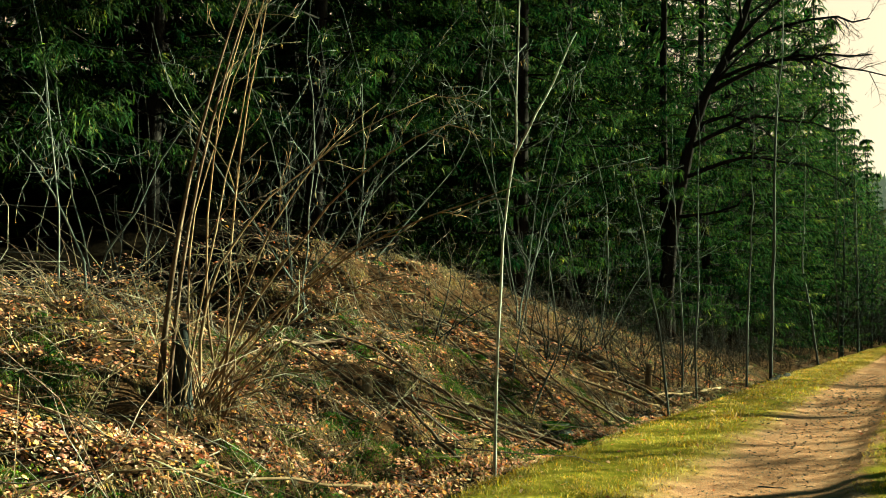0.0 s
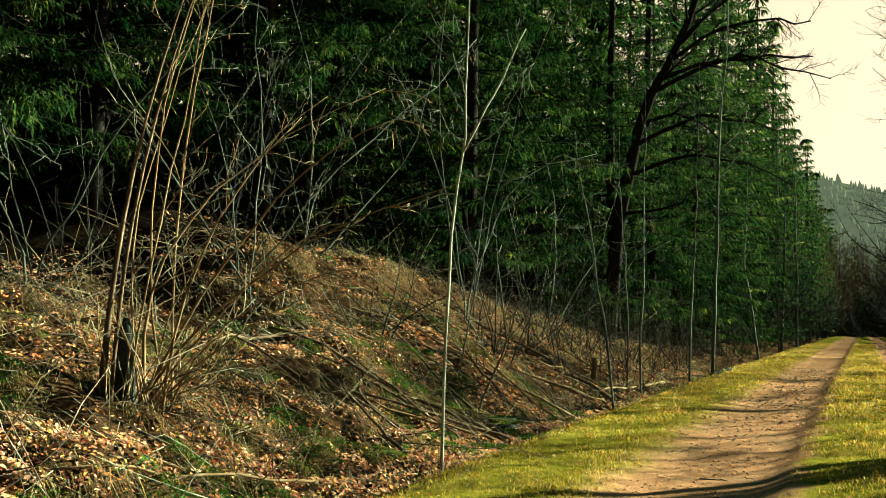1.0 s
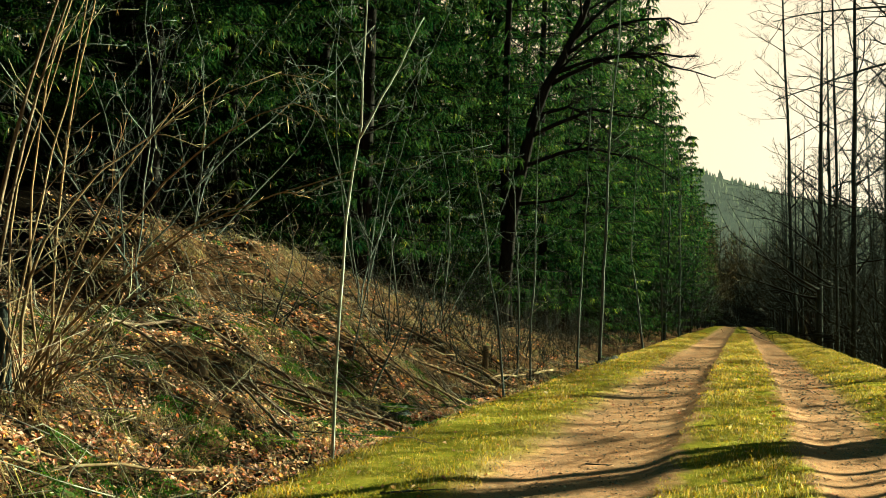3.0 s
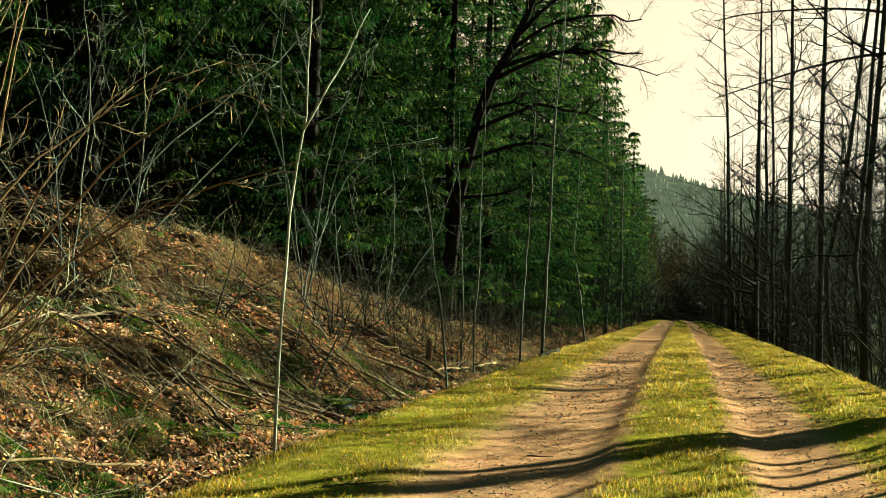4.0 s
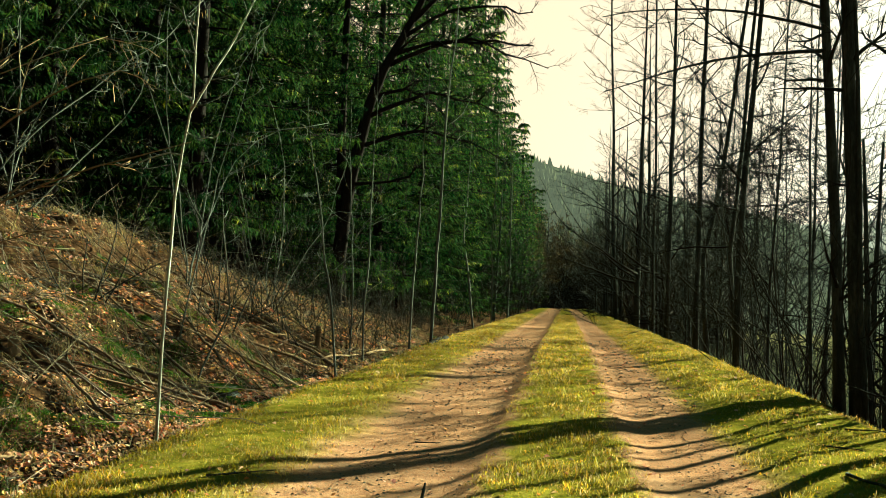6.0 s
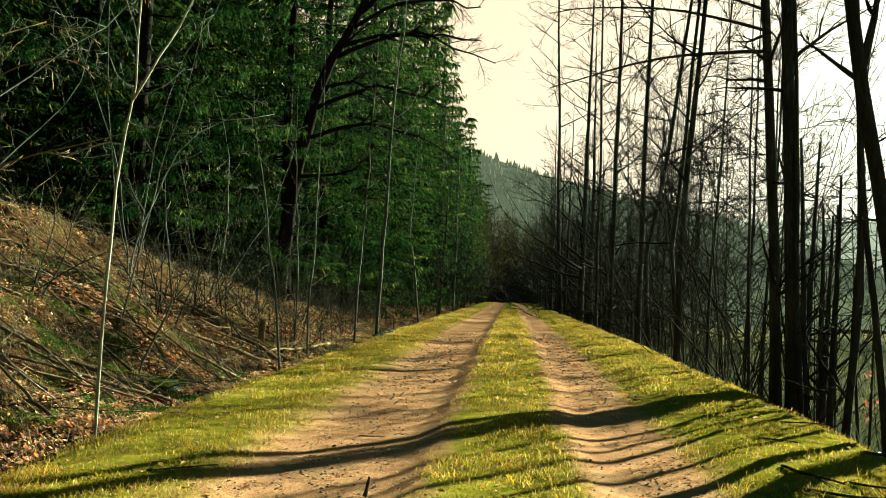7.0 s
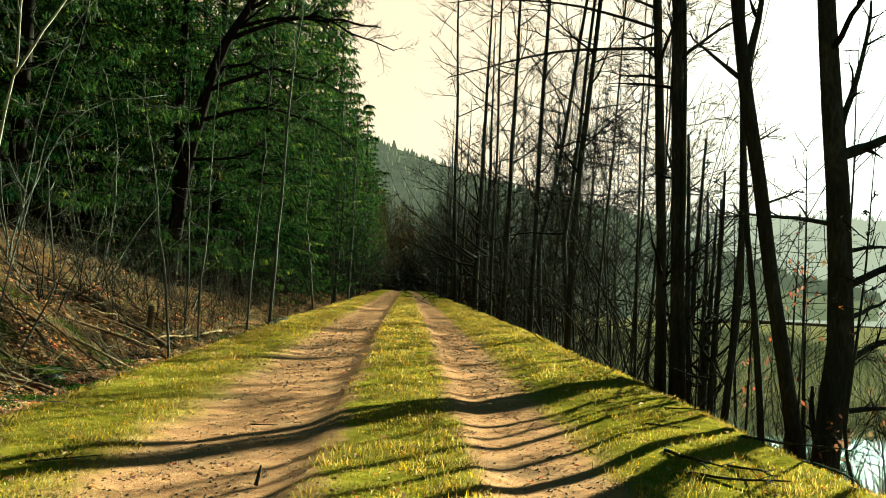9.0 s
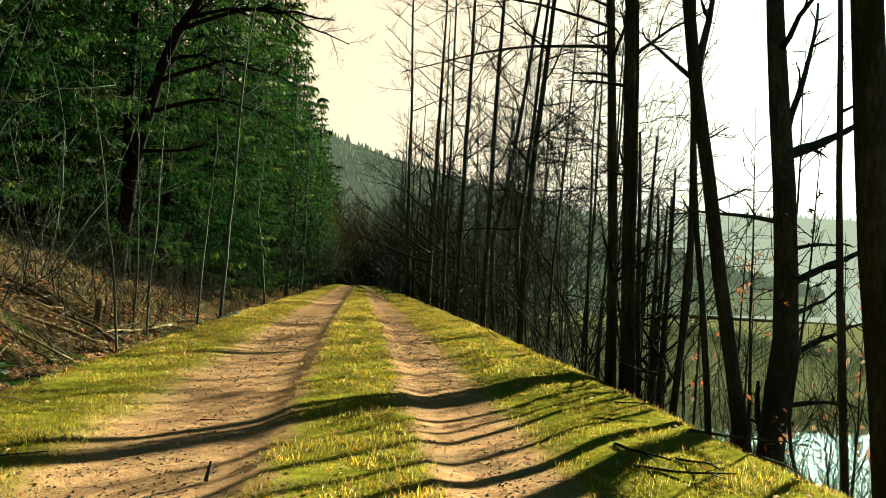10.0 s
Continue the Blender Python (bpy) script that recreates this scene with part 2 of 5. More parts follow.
# ---- mesh helpers ----
class Geo:
    """Gathers tubes, strips and sheets, to be linked as one mesh."""

    def __init__(self):
        self.v, self.q, self.t, self.n = [], [], [], 0

    def add(self, v, q=None, t=None):
        v = np.asarray(v, float).reshape(-1, 3)
        if q is not None and len(q):
            self.q.append(np.asarray(q, int).reshape(-1, 4) + self.n)
        if t is not None and len(t):
            self.t.append(np.asarray(t, int).reshape(-1, 3) + self.n)
        self.v.append(v)
        self.n += len(v)

    def tube(self, pts, rad, sides=5, rng=None, rough=0.0):
        """A closed, tapering tube along pts."""
        pts, rad = np.asarray(pts, float), np.asarray(rad, float)
        n = len(pts)
        tan = np.gradient(pts, axis=0)
        tan /= np.linalg.norm(tan, axis=1)[:, None] + 1e-9
        ref = np.eye(3)[np.argmin(np.abs(tan.mean(0)))]
        a = np.cross(tan, ref)
        a /= np.linalg.norm(a, axis=1)[:, None] + 1e-9
        b = np.cross(tan, a)
        ang = np.arange(sides) * 2 * np.pi / sides
        rr = np.repeat(rad[:, None], sides, 1)
        if rng is not None and rough:
            rr = rr * (1 + rough * rng.normal(size=rr.shape))
        v = pts[:, None] + rr[..., None] * (a[:, None] * np.cos(ang)[None, :, None] + b[:, None] * np.sin(ang)[None, :, None])
        i = np.arange(n - 1)[:, None] * sides
        j = np.arange(sides)[None]
        k = (j + 1) % sides
        q = np.stack([i + j, i + k, i + sides + k, i + sides + j], -1).reshape(-1, 4)
        v = np.concatenate([v.reshape(-1, 3), pts[:1], pts[-1:]])
        j = np.arange(sides)
        k = (j + 1) % sides
        c = n * sides
        t = np.concatenate([np.stack([k, j, np.full(sides, c)], 1), np.stack([c - sides + j, c - sides + k, np.full(sides, c + 1)], 1)])
        self.add(v, q, t)

    def strips(self, p, way, side, length, width, droop=0.0):
        """Many narrow pointed blades: from p along way, as wide as width along side, bending down by droop of their length."""
        p, way, side = (np.asarray(a, float) for a in (p, way, side))
        n = len(p)
        length, width = np.broadcast_to(length, (n,))[:, None], np.broadcast_to(width, (n,))[:, None]
        droop = np.broadcast_to(droop, (n,))[:, None]
        down = np.array([[0, 0, -1.0]])
        mid = p + way * length * 0.55 + down * droop * length * 0.25
        tip = p + way * length + down * droop * length
        v = np.stack([p - side * width * 0.3, p + side * width * 0.3, mid + side * width * 0.5, mid - side * width * 0.5, tip], 1)
        base = np.arange(n)[:, None] * 5
        self.add(v, base + np.array([[0, 1, 2, 3]]), base + np.array([[3, 2, 4]]))


def unit(v):
    v = np.asarray(v, float)
    return v / (np.linalg.norm(v, axis=-1, keepdims=True) + 1e-9)


def part(name, geo, material, parent=None, label="", smooth=True):
    """Links what geo has gathered as one mesh object, under a thing or a part."""
    me = bpy.data.meshes.new(name)
    v = np.concatenate(geo.v)
    q = np.concatenate(geo.q) if geo.q else np.zeros((0, 4), int)
    t = np.concatenate(geo.t) if geo.t else np.zeros((0, 3), int)
    me.vertices.add(len(v))
    me.vertices.foreach_set("co", v.astype(np.float32).ravel())
    loops = np.concatenate([q.ravel(), t.ravel()]).astype(np.int32)
    me.loops.add(len(loops))
    me.loops.foreach_set("vertex_index", loops)
    me.polygons.add(len(q) + len(t))
    me.polygons.foreach_set("loop_start", np.concatenate([np.arange(len(q)) * 4, len(q) * 4 + np.arange(len(t)) * 3]).astype(np.int32))
    me.polygons.foreach_set("use_smooth", np.full(len(q) + len(t), smooth))
    me.update(calc_edges=True)
    me.validate()
    me.materials.append(material)
    ob = new(name, me)
    if parent is not None:
        ob.parent = parent
    return tagged(ob, label)


def thing(name, x, y, z, label, category, group=""):
    ob = new(name)
    ob.location = (x, y, z)
    return tagged(ob, label, category, group)


# ---- ground ----
def dip(y):
    """The track falls gently, and more beyond a low crest."""
    y = np.asarray(y, float)
    return -0.0075 * np.clip(y - 20, 0, 400) - 1.2 * (np.clip(y - 98, 0, 150) / 70) ** 2


PX = [-400, -150, -40, -8.2, -4.0, -3.45, -2.95, -1.95, -1.5, -0.75, -0.5, 0.5, 0.75, 1.5, 1.95, 3.0, 3.5, 8.5, 26, 30, 150, 700]
PZ = [110, 52, 9.0, 1.9, -0.14, -0.2, 0.02, 0.03, -0.035, -0.035, 0.04, 0.04, -0.035, -0.035, 0.02, 0.0, -0.2, -3.4, -3.5, -2.5, -2.2, -2.0]


def bumps(x, y):
    x, y = np.asarray(x, float), np.asarray(y, float)
    b = np.sin(1.7 * x + 0.6 * y) * np.sin(1.1 * y - 0.4 * x + 1) + 0.6 * np.sin(3.9 * x - 2.3 * y + 2) * np.sin(3.1 * y + 0.7 * x) + 0.35 * np.sin(7.3 * x + 5.1 * y) * np.sin(6.7 * y - 3.3 * x)
    return b


def hummocks(x, y):
    """Cushions and hollows of the bank, about half a metre across."""
    n = np.sin(9.1 * x + 2.7 * np.sin(2.3 * y) + 1.0) * np.sin(7.3 * y + 2.1 * np.sin(3.1 * x)) + 0.6 * np.sin(15.7 * x - 6.1 * y) * np.sin(13.3 * y + 5.9 * x + 2.0)
    return 0.05 * n - 0.16 * np.clip(n - 0.55, 0, 0.6)


def ground_z(x, y):
    x, y = np.asarray(x, float), np.asarray(y, float)
    z = np.interp(x, PX, PZ)
    rough = np.interp(x, [-60, -9, -4.2, -3.3, -2.9, 2.9, 3.6, 8, 9, 60], [0.5, 0.16, 0.11, 0.04, 0.012, 0.012, 0.05, 0.1, 0.0, 0.1])
    low = np.interp(y, [7, 9, 12, 16, 22, 30], [1.0, 1.0, 1.14, 1.1, 0.75, 0.42])
    low = low + (1 - low) * np.interp(x, [-30, -11], [1, 0])
    z = np.where((x < -3.9) & (z > 0), z * low, z)
    z = z - 0.8 * np.interp(x, [-12, -8.2, -6.0], [1, 1, 0]) * np.interp(y, [3, 6, 8, 10, 12.5], [0.2, 0.5, 1, 0.9, 0])
    z = z + np.clip((y - 27) / 6, 0, 1) * np.interp(x, [6.5, 9, 27, 30], [0, 1.0, 1.1, 0])
    z = z + hummocks(x, y) * np.interp(x, [-9.5, -8, -4.0, -3.6], [0, 1, 1, 0]) * np.interp(y, [0, 2, 18, 30], [0, 1, 0.8, 0])
    return z + rough * bumps(x, y) * np.where(np.abs(y) < 400, 1, 0) + dip(y)


def spaced(stops):
    """Coordinates from (start, step) pairs up to the last start."""
    out = []
    for (a, s), (b, _) in zip(stops, stops[1:]):
        out += list(np.arange(a, b - s * 0.5, s))
    return np.array(out + [stops[-1][0]])


def ground_sheet():
    xs = spaced([(-420, 40), (-60, 4), (-16, 0.6), (-9, 0.13), (-6, 0.1), (4.4, 0.3), (9, 2), (30, 15), (150, 60), (690, 1)])
    ys = spaced([(-220, 30), (-40, 4), (-8, 0.5), (2, 0.11), (16, 0.3), (34, 1), (70, 3), (160, 15), (340, 60), (940, 1)])
    gx, gy = np.meshgrid(xs, ys)
    v = np.stack([gx, gy, ground_z(gx, gy)], -1).reshape(-1, 3)
    nx, ny = len(xs), len(ys)
    i = (np.arange(ny - 1)[:, None] * nx + np.arange(nx - 1)[None]).reshape(-1)
    g = Geo()
    g.add(v, np.stack([i, i + 1, i + nx + 1, i + nx], 1))
    return tagged(part("ground", g, MAT_GROUND), "gravel wheel tracks between grass verges, leafy bank and valley floor", "ground", kind="structure")


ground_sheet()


def water_sheet():
    g = Geo()
    xs, ys = np.linspace(7.5, 29.5, 12), np.linspace(-120, 40, 30)
    gx, gy = np.meshgrid(xs, ys)
    nx = len(xs)
    i = (np.arange(len(ys) - 1)[:, None] * nx + np.arange(nx - 1)[None]).reshape(-1)
    g.add(np.stack([gx, gy, np.full_like(gx, -3.15) + dip(gy)], -1).reshape(-1, 3), np.stack([i, i + 1, i + nx + 1, i + nx], 1))
    tagged(part("water", g, MAT_WATER), "slow glittering water below the embankment", "water", kind="structure")


water_sheet()


def far_hill(name, label, a0, a1, dist, heights, seed, trees, material, tall):
    """A wooded ridge seen across the valley: its slope and the conifers on it."""
    rng = np.random.default_rng(seed)
    az = np.radians(np.linspace(a0, a1, 60))
    top = np.interp(np.linspace(0, 1, 60), np.linspace(0, 1, len(heights)), heights)
    g = Geo()
    rows = []
    for k, (r, h) in enumerate(((0.55, -0.1), (0.7, 0.22), (0.85, 0.6), (1.0, 0.97), (1.25, 1.0))):
        rows.append(np.stack([np.sin(az) * dist * r, np.cos(az) * dist * r, top * h - 4 * (k == 0)], 1))
    i = (np.arange(4)[:, None] * 60 + np.arange(59)[None]).reshape(-1)
    g.add(np.concatenate(rows), np.stack([i, i + 60, i + 61, i + 1], 1))
    n = trees
    a = rng.uniform(0, 59, n)
    r = rng.uniform(0.55, 1.02, n) ** 0.6
    aa = np.interp(a, np.arange(60), az)
    base = np.interp(a, np.arange(60), top) * np.interp(r, [0.55, 0.7, 0.85, 1.0, 1.25], [-0.1, 0.22, 0.6, 0.97, 1.0])
    p = np.stack([np.sin(aa) * dist * r, np.cos(aa) * dist * r, base - 2], 1)
    h = rng.uniform(0.6, 1.0, n) * tall
    w = h * rng.uniform(0.22, 0.34, n)
    off = rng.uniform(0, 6.28, n)
    v = [p + np.array([0, 0, 1.0]) * h[:, None]]
    for k in range(5):
        an = off + k * 2 * np.pi / 5
        v.append(p + np.stack([np.cos(an) * w, np.sin(an) * w, 0.12 * h * rng.uniform(-1, 1, n)], 1))
    b = np.arange(n)[:, None] * 6
    t = np.concatenate([b + np.array([[0, 1 + k, 1 + (k + 1) % 5]]) for k in range(5)])
    g.add(np.stack(v, 1), None, t)
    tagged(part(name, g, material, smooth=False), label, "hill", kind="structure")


far_hill("backdrop_hill_ahead", "hillside dense with conifers beyond the track, with painted haze", -40, 27.5, 420, [120, 110, 98, 88, 76, 63.5, 46, 35, 14, 0], 3, 7000, MAT_FAR, 6)
far_hill("backdrop_hill_valley", "distant wooded hills across the valley, paled by painted haze", 6, 110, 700, [56, 57, 52, 48, 52, 58, 62], 4, 6000, MAT_FARTHER, 7)


# ---- conifers ----
def spruce(name, label, height, reach, first, dense, wide, seed, dead=0.0, whorl=0.42, fringe=6, top=8.5):
    """A spruce with drooping boughs from the height first up; below it dead twigs. dense: sprays a metre of bough;
    fringe: side twigs of a spray; wide: the twigs' scale; above top the boughs are coarser."""
    rng = np.random.default_rng(seed)
    tree = thing(name, 0, 0, 0, label, "tree")
    trunk = Geo()
    zs = np.linspace(-0.5, height, 12)
    trunk.tube(np.stack([0.06 * np.sin(zs * 0.5 + seed), 0.06 * np.cos(zs * 0.4), zs], 1), np.interp(zs, [-0.5, 0.4, height], [0.24, 0.17, 0.015]) * height / 20, 8, rng, 0.04)
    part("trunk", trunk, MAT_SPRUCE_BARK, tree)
    boughs, needles = Geo(), Geo()
    z = 0.4
    while z < height - 0.3:
        live = z > first
        fine = z < top
        full = reach * (1 - z / height) ** 0.75 * (0.75 + 0.25 * min(1, z / 3))
        count = 5 if live else 4
        for k in range(count):
            az = k * 2 * np.pi / count + rng.uniform(-0.5, 0.5) + z
            ln = full * rng.uniform(0.6, 1.15)
            out = np.array([np.cos(az), np.sin(az), 0])
            s = np.linspace(0, 1, 4)
            drop = rng.uniform(0.22, 0.5) if live else rng.uniform(0.1, 0.3)
            rise = 0.12 if z < height * 0.6 else 0.35
            zz = z + ln * (rise * s - drop * s ** 1.6 + 0.16 * s ** 4)
            pts = out * (ln * s)[:, None] + np.stack([0 * s, 0 * s, zz], 1)
            if not live:
                if rng.random() < dead:
                    pts = pts * np.array([0.6, 0.6, 1]) + np.cumsum(rng.normal(size=pts.shape) * 0.07, axis=0)
                    boughs.tube(pts, np.linspace(0.011, 0.003, 4), 3)
                    for _ in range(2):
                        c = pts[rng.integers(1, 4)]
                        e = c + (out + rng.normal(size=3) * 0.6) * rng.uniform(0.2, 0.6)
                        boughs.tube([c, e], [0.005, 0.002], 3)
                continue
            boughs.tube(pts[::1 if fine and fringe else 3], np.linspace(0.026, 0.004, 4)[::1 if fine and fringe else 3] * height / 20, 3)
            n = max(5, int(ln * dense * (1 if fine else 0.5)))
            u = rng.uniform(0.12, 1.0, n) ** 0.8
            c = np.stack([np.interp(u, s, pts[:, i]) for i in range(3)], 1)
            sidev = np.array([-np.sin(az), np.cos(az), 0])
            spread = rng.uniform(0.1, 1.0, n) * rng.choice([-1.0, 1.0], n)
            taper = np.interp(u, [0, 0.5, 1], [0.7, 1.0, 0.45])
            way = unit(out * rng.uniform(0.2, 0.9, n)[:, None] + sidev * spread[:, None] + np.array([0, 0, -1.0]) * rng.uniform(0.0, 0.45, n)[:, None])
            grow = 1 if fine else 1.6
            length = rng.uniform(0.2, 0.42, n) * taper * max(1.0, wide) ** 0.4 * grow
            c = c + sidev * (spread * rng.uniform(0, 0.25, n) * taper)[:, None]
            droop = rng.uniform(0.1, 0.8, n)
            turn = unit(np.cross(way, np.array([0, 0, 1.0]) + 0.45 * rng.normal(size=(n, 3))))
            needles.strips(c, way, turn, length, rng.uniform(0.026, 0.045, n) * wide * grow ** 2, droop)
            if fine and fringe:
                m = max(4, int(1.6 * n))
                i = rng.integers(0, n, m)
                hang = unit(np.array([0, 0, -1.0]) + 0.3 * rng.normal(size=(m, 3)))
                needles.strips(c[i] + way[i] * length[i, None] * rng.uniform(0, 0.6, (m, 1)), hang, unit(np.cross(hang, rng.normal(size=(m, 3)))), rng.uniform(0.10, 0.30, m), rng.uniform(0.012, 0.026, m), 0.0)
            for _ in range(fringe if fine else 0):
                f = rng.uniform(0.15, 0.95, n)[:, None]
                d2 = unit(way * 0.7 + turn * rng.choice([-1.0, 1.0], n)[:, None] * 0.7 + rng.normal(size=(n, 3)) * 0.25 + np.array([0, 0, -0.35]))
                p2 = c + way * length[:, None] * f - np.array([0, 0, 1.0]) * (droop * length)[:, None] * f * f
                needles.strips(p2, d2, unit(np.cross(d2, rng.normal(size=(n, 3)))), rng.uniform(0.06, 0.15, n) * taper, rng.uniform(0.014, 0.026, n), 0.3)
        z += whorl * rng.uniform(0.7, 1.3) * (1.0 if fine else 1.5)
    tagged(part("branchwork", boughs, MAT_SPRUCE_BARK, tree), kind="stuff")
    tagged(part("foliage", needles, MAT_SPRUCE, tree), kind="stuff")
    return tree


SPRUCE_EDGE = "tall green spruce with drooping boughs at the wood's edge"
SPRUCE_IN = "spruce with bare dead lower twigs inside the dark wood"
edge_kinds = [spruce("spruce", SPRUCE_EDGE, 20 + k, 3.4, 0.5 + 0.4 * k, 19, 0.55, 20 + k, whorl=0.50, fringe=6) for k in range(3)]
high_kind = spruce("spruce", "green spruce with hanging boughs above a bare stem", 20, 4.0, 1.5, 16, 0.55, 31, dead=0.7, whorl=0.48, fringe=7)
inner_kinds = [spruce("spruce", SPRUCE_IN, 19 + 2 * k, 3.2, 4.2 + k, 8, 3.6, 40 + k, dead=0.8, whorl=0.8, fringe=0) for k in range(3)]
mid_kinds = [spruce("spruce", SPRUCE_EDGE, 19 + k, 3.4, 0.3, 36, 1.0, 60 + k, whorl=0.40, fringe=0, top=14) for k in range(3)]
far_kinds = [spruce("spruce", "tall green spruce in the far wood's edge", 19 + k, 3.4, 0.5, 10, 2.9, 50 + k, whorl=0.68, fringe=0, top=20) for k in range(3)]


def put(ob, x, y, turn, size=1.0, used=set()):
    """Stands ob at a place on the ground: itself the first time, copies after that."""
    m = pose(x, y, float(ground_z(x, y)), 0, 0, turn) @ Matrix.Scale(size, 4)
    if ob.name in used:
        c = copy_thing(ob, m)
        c.scale = (size, size, size)
        return c
    used.add(ob.name)
    ob.matrix_basis = m
    return ob


def wood():
    rng = np.random.default_rng(5)
    k = 0
    # spruces whose boughs hang over the head of the bank
    for x, y in ((-11.6, 8.3), (-11.2, 4.6), (-11.8, 11.6), (-10.4, 14.6)):
        put(high_kind, x, y, rng.uniform(0, 360), rng.uniform(0.95, 1.05))
    # dense young spruces that close the slope behind the bank
    for x, y in ((-13.4, 6.4), (-14.2, 9.8), (-13.2, 13.2), (-12.2, 16.8), (-14.6, 2.8), (-15.5, 13.0), (-14.0, 18.5), (-16.0, 6.5), (-10.6, 17.6)):
        put(mid_kinds[k % 3], x, y, rng.uniform(0, 360), rng.uniform(0.85, 1.05))
        k += 1
    # the dense edge
    for x, y in ((-7.9, 18.8), (-6.4, 25.6), (-6.1, 29.2), (-9.8, 20.4), (-8.6, 23.6)):
        put(edge_kinds[k % 3], x, y, rng.uniform(0, 360), rng.uniform(0.9, 1.1))
        k += 1
    for x, y in ((-5.9, 32.6), (-5.8, 36.2), (-5.7, 40.0), (-5.7, 44.0), (-5.6, 48.4), (-5.5, 53), (-5.6, 58), (-5.6, 63), (-9.4, 27.4), (-9, 33), (-9, 39), (-12.5, 24.5), (-12.3, 29), (-12.5, 34), (-12.4, 39.5), (-9.2, 45), (-9.4, 51), (-9.3, 57)):
        put(mid_kinds[k % 3], x, y, rng.uniform(0, 360), rng.uniform(0.9, 1.1))
        k += 1
    for y in np.arange(70, 215, 5.2):
        for x in (-5.6, -9.5):
            put(far_kinds[k % 3], x + rng.uniform(-0.7, 0.7), y + rng.uniform(-1.5, 1.5), rng.uniform(0, 360), rng.uniform(0.85, 1.15))
            k += 1
    # unseen spruces behind the camera, added to block the sky's light from there
    for y, x0, x1 in ((-7.0, -26, 20), (-11.5, -24, 24)):
        for x in np.arange(x0, x1, 3.0):
            put(far_kinds[k % 3], x + rng.uniform(-0.7, 0.7), y + rng.uniform(-1.2, 1.2), rng.uniform(0, 360), rng.uniform(1.0, 1.2))
            k += 1
    # the dark inside, closed by dense trees farther up the slope
    for x in np.arange(-12.5, -28, -4.2):
        for y in np.arange(-8, 56, 5.0):
            if x + 0.25 * (y - 14) < -11 or y > 18:
                put(inner_kinds[k % 3], x + rng.uniform(-1.4, 1.4), y + rng.uniform(-1.6, 1.6), rng.uniform(0, 360), rng.uniform(0.9, 1.15))
                k += 1
    for x, off in ((-27.0, 0), (-31.0, 2)):
        for y in np.arange(-16 + off, 62, 4.0):
            put(far_kinds[k % 3], x + rng.uniform(-1, 1), y + rng.uniform(-1, 1), rng.uniform(0, 360), rng.uniform(0.9, 1.2))
            k += 1


wood()


# ---- leafless trees ----
def wander(rng, p, d, length, n, bend, lift):
    pts, d = [np.array(p, float)], np.array(d, float)
    for _ in range(n):
        d = d + rng.normal(size=3) * bend + np.array([0, 0, lift])
        d /= np.linalg.norm(d)
        pts.append(pts[-1] + d * length / n)
    return np.array(pts)


def sprout(rng, geo, pts, rad, level, count, length, bend, lift, angle, tip=0.0025):
    """Side shoots along pts, level by level."""
    n = len(pts)
    for _ in range(count):
        u = rng.uniform(0.25, 1.0) * (n - 1)
        i = min(int(u), n - 2)
        p = pts[i] + (pts[i + 1] - pts[i]) * (u - i)
        r = (rad[i] + (rad[i + 1] - rad[i]) * (u - i)) * 0.6
        t = unit(pts[i + 1] - pts[i])
        s = unit(np.cross(t, rng.normal(size=3)))
        a = angle * rng.uniform(0.6, 1.3)
        ln = length * rng.uniform(0.5, 1.2) * (1 - 0.4 * u / (n - 1))
        q = wander(rng, p, t * math.cos(a) + s * math.sin(a), ln, 4 if level > 1 else 3, bend, lift)
        rr = np.linspace(max(r, tip * 1.6), tip, len(q))
        geo.tube(q, rr, 4 if level > 1 else 3)
        if level > 1:
            sprout(rng, geo, q, rr, level - 1, max(2, int(count * 0.8)), ln * 0.5, bend, lift, angle, tip)


